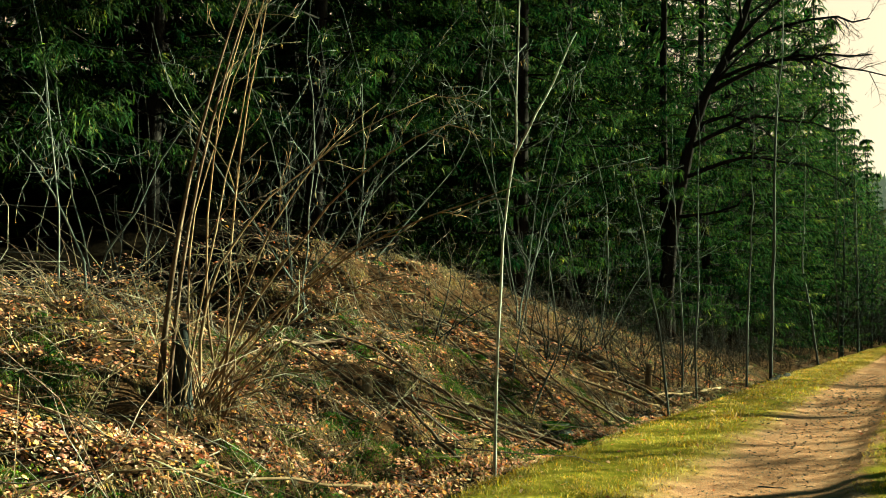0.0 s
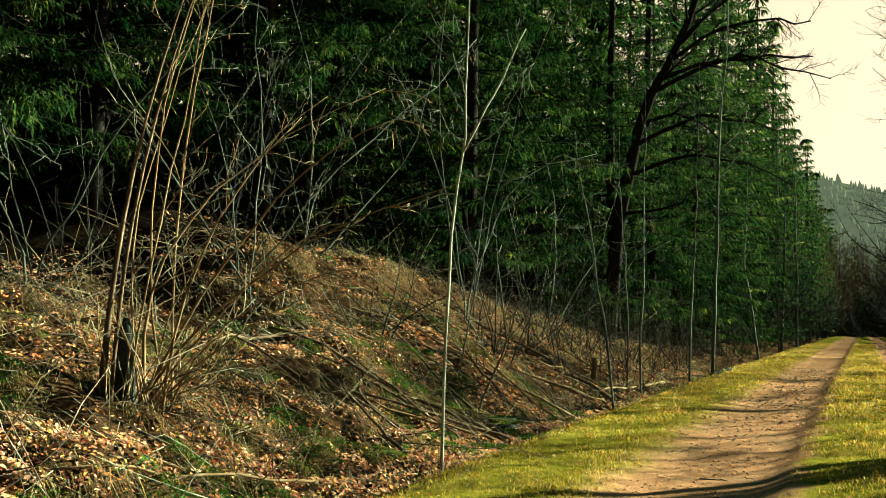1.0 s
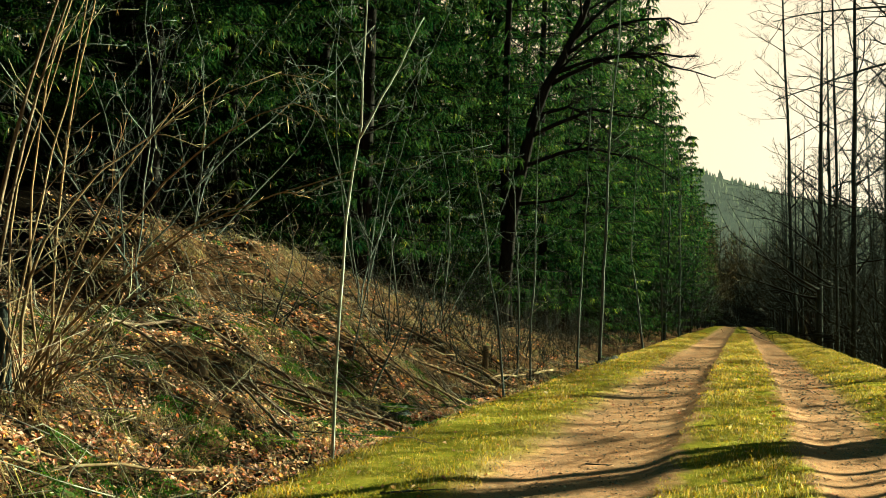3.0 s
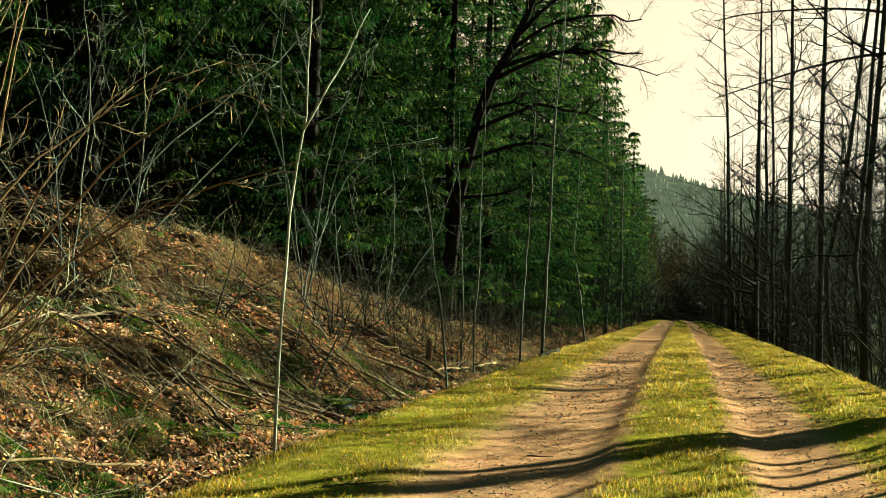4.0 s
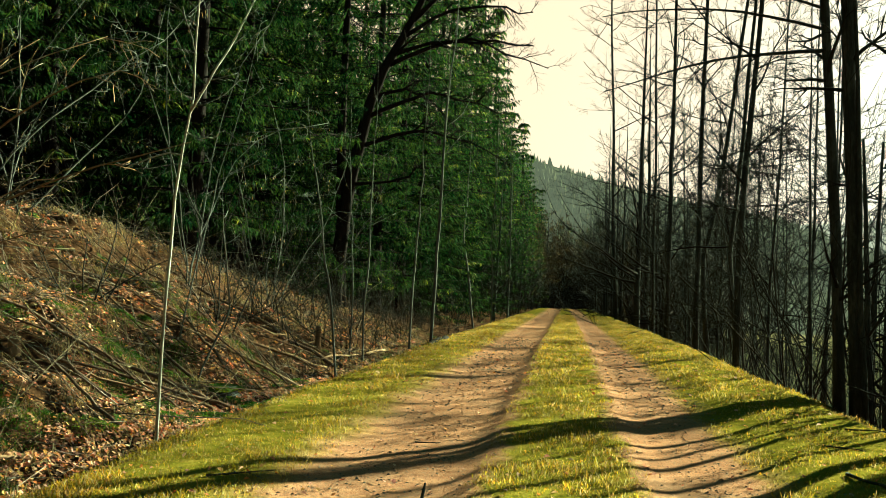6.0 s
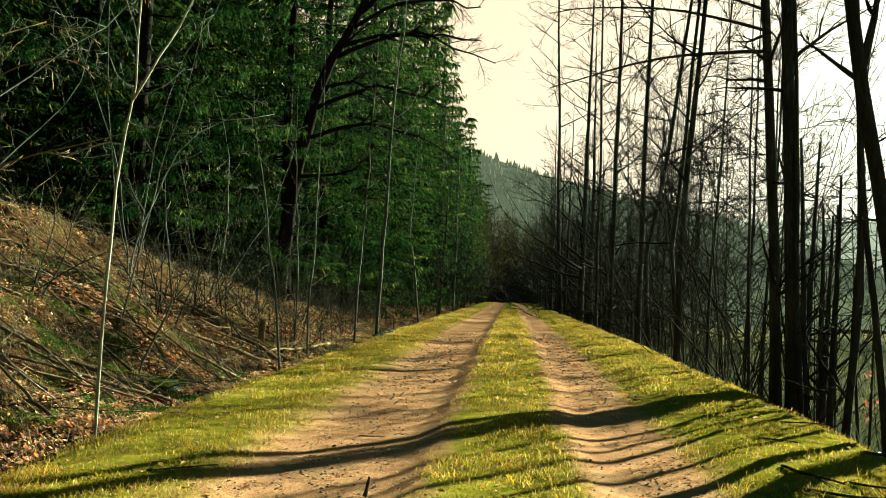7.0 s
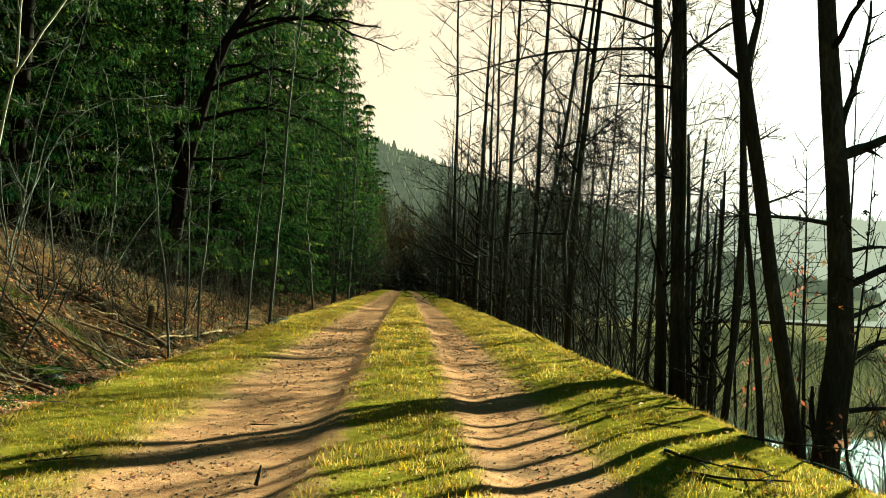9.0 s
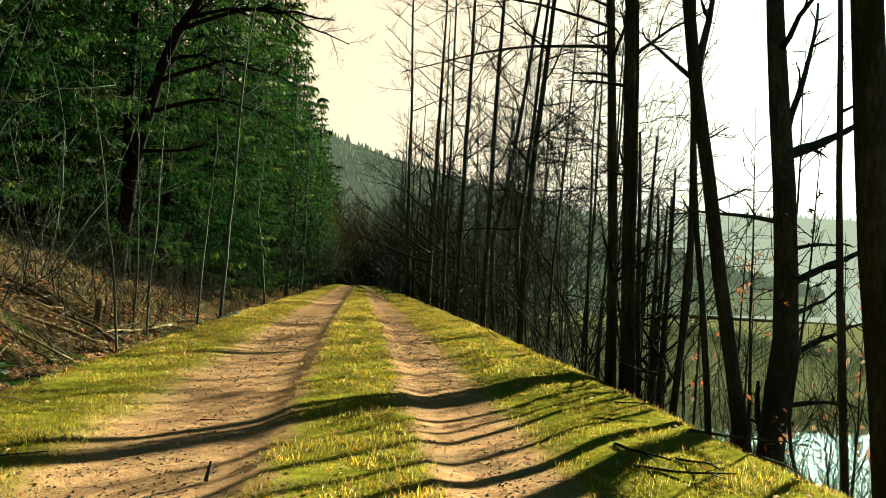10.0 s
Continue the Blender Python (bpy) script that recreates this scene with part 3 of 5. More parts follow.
def bare_tree(name, label, x, y, bends, height, r, seed, limbs=9, first=0.3, reach=2.6, shoots=5, levels=2, bark=None, twig=None, z=None, lift=0.06, cat="tree", group="", arms=(), tip=0.0025, rise=(0.1, 0.9), wild=1.0, top=0.1, shade_canopy=0, canopy_from=0.6):
    """A leafless tree: a trunk that follows bends (height, dx, dy), with limbs from first of its height up;
    canopy: further unseen limbs that spread wide above canopy_from of the height, added to shade the wood."""
    rng = np.random.default_rng(seed)
    tree = thing(name, x, y, float(ground_z(x, y)) - 0.05 if z is None else z, label, cat, group)
    hs = np.linspace(0, 1, 15)
    b = np.array([(0, 0, 0)] + list(bends), float)
    hh = hs * height
    slope = (b[-1, 1:] - b[-2, 1:]) / (b[-1, 0] - b[-2, 0])
    extra = np.clip(hh - b[-1, 0], 0, None)
    wob = np.cumsum(rng.normal(size=(15, 2)) * 0.012 * wild * height / 10, axis=0) * np.minimum(1, hs * 3)[:, None]
    tx = np.interp(hh, b[:, 0], b[:, 1]) + extra * slope[0] * 0.6 + wob[:, 0]
    ty = np.interp(hh, b[:, 0], b[:, 2]) + extra * slope[1] * 0.6 + wob[:, 1]
    pts = np.stack([tx, ty, hh - 0.15 * (hs == 0)], 1)
    rad = r * np.interp(hs, [0, 0.03, 0.3, 1], [1.2 if r > 0.05 else 1.05, 1.0, 0.85, top])
    g = Geo()
    g.tube(pts, rad, 10 if r > 0.06 else 6, rng, 0.05)
    part("trunk", g, bark or MAT_BARK, tree)
    crown = Geo()
    for k in range(limbs):
        u = rng.uniform(first, 0.97)
        p = np.array([np.interp(u, hs, pts[:, i]) for i in range(3)])
        rr = max(0.006, np.interp(u, hs, rad) * rng.uniform(0.3, 0.55))
        a = rng.uniform(0, 2 * np.pi)
        e = rng.uniform(*rise)
        d = np.array([math.cos(a) * math.cos(e), math.sin(a) * math.cos(e), math.sin(e)])
        ln = reach * (1.15 - u) * rng.uniform(0.6, 1.2)
        q = wander(rng, p, d, ln, 6, 0.12, lift)
        ra = np.linspace(max(rr, tip * 2), max(0.005, tip), 7)
        crown.tube(q, ra, 5)
        sprout(rng, crown, q, ra, levels, shoots, ln * 0.45, 0.14, lift, 0.7, tip)
    # limbs above the view, added to keep the low sun off the wood
    for k in range(shade_canopy):
        u = rng.uniform(canopy_from, 0.98)
        p = np.array([np.interp(u, hs, pts[:, i]) for i in range(3)])
        a, e = rng.uniform(0, 2 * np.pi), rng.uniform(0.0, 0.9)
        ln = rng.uniform(2.0, 4.2) * (1.35 - u)
        q = wander(rng, p, (math.cos(a) * math.cos(e), math.sin(a) * math.cos(e), math.sin(e)), ln, 5, 0.14, 0.05)
        ra = np.linspace(0.032, 0.008, 6)
        crown.tube(q, ra, 4)
        sprout(rng, crown, q, ra, 1, 15, ln * 0.5, 0.16, 0.05, 0.8, 0.007)
    tagged(part("crown", crown, twig or MAT_TWIG, tree), kind="stuff")
    # stout limbs of their own: height on the trunk, reach (dx, dy, dz), radius, sag
    for h0, dx, dy, dz, ra, sag in arms:
        p = np.array([np.interp(h0, hh, pts[:, i]) for i in range(3)])
        s = np.linspace(0, 1, 9)
        q = p + np.outer(s, (dx, dy, dz)) + np.outer(np.sin(s * np.pi), (0, 0, sag)) + np.cumsum(rng.normal(size=(9, 3)) * (0.018 if ra < 0.055 or dx < 2 else 0.11), axis=0) * s[:, None]
        rr = np.linspace(ra, max(0.006, ra * 0.25), 9)
        g = Geo()
        g.tube(q, rr, 7, rng, 0.06)
        limb = part("limb", g, bark or MAT_BARK, tree)
        g = Geo()
        sprout(rng, g, q, rr, 2, 6 if ra < 0.055 or dx < 2 else 15, np.linalg.norm((dx, dy, dz)) * 0.3, 0.16, 0.0, 0.8)
        tagged(part("twig_spray", g, twig or MAT_TWIG, limb), kind="stuff")
    return tree


ALDER = "dark leafless alder on the embankment's shoulder"
alders = "alders along the embankment"


def right_row():
    """The row along the lake side, from the far end to the near."""
    spec = [  # x, y, radius, height, bends
        (3.0, 55.4, 0.102, 15, [(7.6, -0.4, 0)]),
        (3.45, 37.5, 0.0612, 11, [(4.8, -0.05, 0)]),
        (3.47, 32.7, 0.0816, 15, [(11.4, 0.1, 0)]),
        (3.7, 27.2, 0.0782, 14, [(5, 0.0, 0), (10, 0.2, 0)]),
        (4.0, 26.7, 0.068, 12, [(2.6, -0.25, 0), (5.0, 0.2, 0)]),
        (3.5, 19.7, 0.068, 13, [(2.4, 0.0, 0), (7.8, 0.28, 0)]),
        (3.75, 20.6, 0.051, 11, [(2.4, -0.3, 0), (7.8, 0.1, 0)]),
        (3.9, 15.4, 0.0286, 8, [(3.6, -0.05, 0)]),
        (3.76, 13.35, 0.08, 13, [(2.1, -0.11, 0), (6, -0.36, 0)]),
        (3.87, 12.9, 0.1, 14, [(2.1, -0.08, 0), (6, -0.26, 0)]),
        (3.95, 12.8, 0.0413, 11, [(1.6, -0.1, 0)]),
        (4.0, 11.4, 0.0525, 9, [(2.0, 0.18, 0), (3.5, 0.13, 0)]),
        (4.1, 10.3, 0.0435, 9, [(2.0, -0.16, 0), (2.7, -0.24, 0)]),
        (4.25, 9.6, 0.083, 11, [(1.6, -0.33, 0), (4.2, -0.84, 0)]),
        (4.03, 7.2, 0.037, 8, [(1.9, -0.13, 0)]),
        (3.85, 6.2, 0.12, 14, [(1.9, -0.25, 0), (3.65, -0.41, 0)]),
        (4.0, 7.9, 0.02, 3.4, [(0.65, -0.16, 0), (1.9, -0.05, 0)]),
    ]
    twin_arms = [(5.1, -3.0, 0.3, -0.5, 0.03, 0.15), (5.4, -3.1, -0.2, 0.15, 0.026, 0.2), (5.7, -0.9, 0, 0.25, 0.025, 0)]
    lean_arms = [(4.25, 0.25, 0, 1.6, 0.05, 0), (4.2, -0.6, 0.1, 0.5, 0.03, 0), (2.9, 0.6, 0.1, 0.13, 0.016, 0.03)]
    for k, (x, y, r, h, b) in enumerate(spec):
        arms = {8: twin_arms, 13: lean_arms}.get(k, ())
        big = r > 0.05 and k not in (10, 11, 12)
        # big trunks run on past the visible height to carry the added shading crowns
        seen = 0.33 * y + 2.4
        tall = max(h, seen + 9) if big else h
        bare_tree("alder", ALDER, x, y, b, tall, r, 100 + k, limbs=8 if r < 0.06 else 26, first=0.1 if k in (8, 9) else 0.15 if y > 15 else 0.35, reach=tall * (0.1 if k in (8, 9) else 0.17), shoots=8 if y > 15 else 6, group=alders, arms=arms, rise=(0.0, 0.8), lift=0.05,
                  shade_canopy=(220 if y > 24 else 130) if big and 12 < y < 40 else 0, canopy_from=seen / tall)


right_row()


def second_row():
    """Alders behind the first row, down the slope; they filter the low sun."""
    rng = np.random.default_rng(8)
    kinds = [bare_tree("alder", "leafless alder with dense fine twigs down the slope", 0, 0, [(2, rng.uniform(-0.2, 0.2), 0), (5, rng.uniform(-0.5, 0.5), rng.uniform(-0.2, 0.2))], 10.5 + k, 0.042, 160 + k, limbs=30, first=0.1, reach=3.8, shoots=8, levels=2, z=0, tip=0.0036, rise=(-0.1, 0.7), lift=0.05) for k in range(4)]
    k = 0
    for x, y in ((4.6, 17.2), (5.0, 19.0), (4.5, 21.5), (5.6, 22.6), (4.4, 24.4), (5.2, 26.2), (6.4, 28.0), (4.7, 29.6), (5.6, 31.4), (4.5, 34.2), (6.2, 36.0), (5.0, 39.5), (7.2, 32.5), (6.0, 43.0), (4.4, 45.5), (8.8, 38.0), (7.6, 42.0), (6.6, 50.0), (9.0, 47.0)):
        put(kinds[k % 4], x, y, rng.uniform(0, 360), rng.uniform(0.75, 1.1))
        k += 1
    # a clump of stems close behind the twin trunks
    stout = [bare_tree("alder", "straight dark alder snag in a clump on the slope", 0, 0, [(4, rng.uniform(-0.3, 0.0), 0.05)], 3.7 + 0.5 * k, 0.058, 180 + k, top=0.3, limbs=14, first=0.15, reach=1.2, shoots=4, levels=1, z=0, tip=0.004) for k in range(2)]
    for x, y in ((4.3, 13.95), (4.75, 14.55), (4.25, 13.6), (4.5, 13.75), (4.72, 13.9), (4.2, 12.5), (4.28, 12.1)):
        put(stout[k % 2], x, y, rng.uniform(0, 360), rng.uniform(0.85, 1.1))
        k += 1
    # slender stems between the trunks
    slim = [bare_tree("alder", "slender dark stem on the embankment's slope", 0, 0, [(3, rng.uniform(-0.3, 0.3), rng.uniform(-0.2, 0.2))], 3.6 + 0.7 * k, 0.026, 170 + k, limbs=9, first=0.3, reach=1.6, shoots=3, levels=1, z=0) for k in range(4)]
    for x, y in ((4.6, 15.6), (4.9, 13.0), (5.3, 14.4), (5.0, 11.9), (5.6, 12.6), (5.2, 10.9), (6.0, 13.6), (6.3, 11.2), (4.9, 7.4)):
        put(slim[k % 4], x, y, rng.uniform(0, 360), rng.uniform(0.7, 1.2))
        k += 1


second_row()
bare_tree("oak", "thick dark leafless oak with stout forking limbs", 4.6, 9.95, [(1.8, 0.14, 0), (3.1, 0.07, 0), (4.8, -0.1, 0)], 12, 0.145, 77, limbs=9, first=0.4, reach=3.0, shoots=5,
          arms=[(3.75, 1.0, 0, 0.5, 0.075, -0.05), (3.8, 0.35, 0.1, 1.7, 0.05, 0), (2.3, 1.25, -0.1, 0.68, 0.05, 0.03), (1.95, 0.8, 0.2, 0.35, 0.035, 0), (1.45, 0.9, 0, 0.4, 0.045, 0.05), (0.95, 1.0, -0.1, 0.1, 0.04, 0.06), (2.7, 0.8, 0.2, 0.12, 0.03, 0.04), (3.0, -1.3, 0, -0.05, 0.03, 0.08), (0.3, -0.14, 0.1, 1.0, 0.07, 0)])
# near-black spruce bark puts this oak's backlit shade into its colour
bare_tree("oak", "oak darkened as if backlit, reaching bare limbs in front of spruces", -6.2, 24.3, [(3.4, 0.3, 0), (6.2, 0.9, 0), (8, 1.9, 0)], 13, 0.2, 78, limbs=9, first=0.45, reach=4.0, shoots=6, bark=MAT_SPRUCE_BARK, twig=MAT_SPRUCE_BARK,
          arms=[(5.2, 3.6, -0.6, 0.2, 0.065, 0.5), (4.4, 4.0, 0.5, -0.5, 0.058, 0.7), (6.6, 3.8, 0.3, 0.2, 0.07, 0.6), (3.4, 2.6, -0.5, 0.5, 0.056, -0.2), (5.8, 2.6, 0.8, -0.9, 0.056, 0.5), (7.4, 3.6, -0.4, 0.5, 0.06, 0.5), (7.9, 2.6, 0.2, 1.6, 0.06, 0.3), (6.9, 4.3, -0.2, -0.5, 0.056, 0.6)])


def far_rows():
    """Leafless trees farther along the track on both sides, and in the valley."""
    rng = np.random.default_rng(9)
    kinds = [bare_tree("alder", "slender leafless tree beside the far track", 0, 0, [(5, rng.uniform(-0.3, 0.3), 0)], 12 + 2 * k, 0.11, 200 + k, limbs=24, first=0.08, reach=4.4, shoots=4, levels=1, z=0, tip=0.008) for k in range(3)]
    k = 0
    for y in np.arange(42, 190, 4.2):
        put(kinds[k % 3], 3.6 + rng.uniform(-0.3, 1.0), y + rng.uniform(-1, 1), rng.uniform(0, 360), rng.uniform(0.8, 1.2))
        k += 1
        put(kinds[k % 3], 6.0 + rng.uniform(-0.8, 2.0), y + rng.uniform(-2, 2), rng.uniform(0, 360), rng.uniform(0.7, 1.1))
        k += 1
    for y in np.arange(48, 190, 7.0):
        put(kinds[k % 3], -3.7 + rng.uniform(-0.5, 0.3), y + rng.uniform(-1, 1), rng.uniform(0, 360), rng.uniform(0.5, 0.9))
        k += 1
    for x in np.arange(-9, 11, 1.3):
        put(kinds[k % 3], x, 172 + rng.uniform(-12, 12), rng.uniform(0, 360), rng.uniform(0.9, 1.3))
        k += 1


far_rows()


# ---- young trees along the ditch ----
def saplings():
    pale = "slender young tree with pale bark beside the ditch"
    spec = [
        (-3.4, 7.5, 0.021, 6.0, [(0.95, 0.02, 0), (2.44, 0.12, 0), (2.9, 0.21, 0), (3.95, 0.24, 0)]),
        (-3.3, 13.3, 0.028, 4.2, [(1.16, -0.09, 0), (2.25, -0.21, 0), (3.35, -0.44, 0)]),
        (-3.77, 17.2, 0.03, 6, [(1.66, 0.01, 0), (3.8, 0.09, 0)]),
        (-3.9, 16.6, 0.026, 5, [(1.66, 0.1, 0), (3.8, 0.0, 0)]),
        (-3.45, 20.5, 0.036, 7, [(3.0, 0.13, 0), (4.9, 0.22, 0)]),
        (-3.05, 21.1, 0.055, 10, [(2.4, 0.04, 0), (4.75, 0.06, 0), (7.6, 0.27, 0)]),
        (-3.4, 34.8, 0.06, 8, [(3.5, -0.5, 0), (6, -0.4, 0)]),
        (-3.2, 40.5, 0.06, 10, [(7, 0, 0)]),
        (-3.0, 48.6, 0.07, 9, [(6, 0.14, 0)]),
        (-5.0, 11.5, 0.017, 4.5, [(1.8, 0.46, 0), (3.2, 0.81, 0)]),
        (-4.4, 10.7, 0.02, 2.6, [(0.9, 0.39, 0), (1.7, 0.3, 0)]),
    ]
    for k, (x, y, r, h, b) in enumerate(spec):
        bare_tree("sapling", pale, x, y, b, h, r * (0.72 if k else 0.78), 300 + k, wild=2.6 if k else 1.2, arms=() if k else [(2.88, 0.5, 0.0, 1.0, 0.012, -0.03), (2.5, -0.55, 0.1, -0.1, 0.007, 0.06), (2.7, 0.35, 0.0, 0.05, 0.006, -0.08)], limbs=7, first=0.35, reach=h * 0.2, shoots=3, levels=1, bark=MAT_PALE if k else MAT_LIGHT, twig=MAT_PALE, group="saplings along the ditch")


saplings()


def hazel():
    """A clump of many straight stems that spread from one stool."""
    rng = np.random.default_rng(61)
    x, y = -5.35, 5.85
    bush = thing("hazel_bush", x, y, float(ground_z(x, y)), "sunlit hazel clump with many spreading brown stems", "bush")
    # main stems: halfway (dx, dz), tip (dx, dz), radius
    mains = [(0.45, 1.55, 1.75, 2.75, 0.017), (1.05, 1.45, 2.3, 2.1, 0.018), (1.3, 1.15, 2.85, 1.62, 0.016), (0.75, 1.5, 1.62, 2.4, 0.014), (0.3, 2.2, 0.95, 4.4, 0.013),
             (0.05, 2.1, 0.6, 4.5, 0.012), (0.7, 0.42, 1.45, 0.78, 0.015), (-0.15, 1.7, 0.15, 3.7, 0.01), (1.1, 1.0, 1.9, 1.35, 0.012), (0.25, 1.9, 0.85, 3.9, 0.011), (0.9, 0.75, 2.1, 1.15, 0.011)]
    for dx, r in ((-0.3, 0.03), (-0.2, 0.02)):
        s = np.linspace(0, 1, 10)
        g = Geo()
        g.tube(np.stack([dx + 0.2 * s + 0.75 * s ** 2.2, -0.1 - 0.1 * s, -0.1 + 3.7 * s], 1), np.linspace(r, 0.005, 10), 8, rng, 0.06)
        part("stem", g, MAT_DEADWOOD, bush, "old weathered stem")
    g = Geo()
    zs = np.linspace(-0.15, 0.75, 7)
    g.tube(np.stack([-0.2 + 0.05 * zs, 0.05 - 0.05 * zs, zs], 1), [0.13, 0.115, 0.10, 0.09, 0.075, 0.06, 0.02], 9, rng, 0.12)
    part("stool", g, MAT_BARK, bush, "thick dark mossy foot")
    for k in range(32):
        g = Geo()
        p = np.array([rng.normal(0, 0.13), rng.normal(0, 0.13), -0.08])
        if k < len(mains):
            mx, mz, ex, ez, r0 = mains[k]
            u = np.linspace(0, 1, 11)[:, None]
            mid, end = np.array([mx, rng.normal(0, 0.12), mz]), np.array([ex, rng.normal(0, 0.25), ez])
            ctrl = mid * 2 - (p + end) / 2
            q = p * (1 - u) ** 2 + ctrl * 2 * u * (1 - u) + end * u * u + np.cumsum(rng.normal(size=(11, 3)) * 0.026, axis=0) * u
            ln = math.hypot(ex, ez)
        else:
            a = rng.normal(0.0, 0.6)
            tilt = abs(rng.normal(0.8, 0.35))
            d = np.array([math.cos(a) * math.sin(tilt), math.sin(a) * math.sin(tilt), math.cos(tilt)])
            ln = rng.uniform(0.9, 2.0) if k % 3 else rng.uniform(0.4, 1.0)
            q = wander(rng, p, d, ln, 10, 0.1, 0.0)
            r0 = rng.uniform(0.005, 0.010)
        rr = np.linspace(r0, 0.0035, 11)
        g.tube(q, rr, 6)
        sprout(rng, g, q, rr, 2 if k < 6 else 1, 5 if ln > 1.5 else 2, ln * 0.22, 0.22, 0.0, 0.7)
        part("stem", g, MAT_HAZEL, bush)


hazel()


def catkin_hazel(seed, height):
    """A slim leafless hazel whose arching rods carry hanging catkins."""
    rng = np.random.default_rng(seed)
    bush = thing("hazel_bush", 0, 0, 0, "slim leafless hazel with arching twigs and hanging catkins", "bush", "hazels before the wood")
    for _ in range(4):
        a, t = rng.uniform(0, 2 * np.pi), abs(rng.normal(0.3, 0.2))
        d = np.array([math.cos(a) * math.sin(t), math.sin(a) * math.sin(t), math.cos(t)])
        ln = height * rng.uniform(0.6, 1.1)
        q = wander(rng, (rng.normal(0, 0.2), rng.normal(0, 0.2), -0.1), d, ln, 9, 0.11, -0.03)
        rr = np.linspace(rng.uniform(0.010, 0.017), 0.004, 10)
        g = Geo()
        g.tube(q, rr, 5)
        stem = part("stem", g, MAT_PALE, bush)
        twigs, catkins = Geo(), Geo()
        for _ in range(9):
            i = rng.integers(4, 10)
            e = unit(rng.normal(size=3) + np.array([0.3, -0.2, 0.1]))
            w = wander(rng, q[i], e, rng.uniform(0.4, 1.3), 6, 0.28, -0.06)
            twigs.tube(w, np.linspace(0.0055, 0.0025, 7), 3)
            sprout(rng, twigs, w, np.linspace(0.005, 0.0025, 7), 1, 4, 0.35, 0.25, -0.05, 0.8)
            n = 5
            c = w[rng.integers(2, 7, n)]
            catkins.strips(c, np.tile([[0, 0, -1.0]], (n, 1)) + rng.normal(size=(n, 3)) * 0.12, unit(rng.normal(size=(n, 3)) * [1, 1, 0]), rng.uniform(0.04, 0.075, n), 0.009, 0.0)
        tagged(part("twig_spray", twigs, MAT_PALE, stem), kind="stuff")
        tagged(part("catkin_spray", catkins, MAT_STRAW, stem, "pale hanging catkins"), kind="stuff")
    return bush


def catkin_row():
    rng = np.random.default_rng(62)
    kinds = [catkin_hazel(620 + k, 5.0 + 0.7 * k) for k in range(3)]
    for k, (x, y) in enumerate(((-7.8, 10.4), (-8.4, 13.0), (-6.4, 15.4), (-9.6, 8.2), (-6.0, 18.4))):
        put(kinds[k % 3], x, y, rng.uniform(0, 360), rng.uniform(0.85, 1.2))


catkin_row()


# ---- thickets ----
def shrub(name, label, stems, height, tilt, bark, seed, shoots=4, levels=2, thick=1.0, tip=0.0025):
    """A bush of thin stems from one foot, each with its twigs."""
    rng = np.random.default_rng(seed)
    bush = thing(name, 0, 0, 0, label, "bush")
    for _ in range(stems):
        g = Geo()
        a, t = rng.uniform(0, 2 * np.pi), abs(rng.normal(0, tilt))
        d = np.array([math.cos(a) * math.sin(t), math.sin(a) * math.sin(t), math.cos(t)])
        ln = height * rng.uniform(0.5, 1.1)
        q = wander(rng, (rng.normal(0, 0.15), rng.normal(0, 0.15), -0.1), d, ln, 6, 0.1, -0.02)
        rr = np.linspace(rng.uniform(0.006, 0.014) * thick, 0.003, 7)
        g.tube(q, rr, 4)
        sprout(rng, g, q, rr, levels, shoots, ln * 0.35, 0.16, 0.0, 0.7, tip)
        part("stem", g, bark, bush)
    return bush


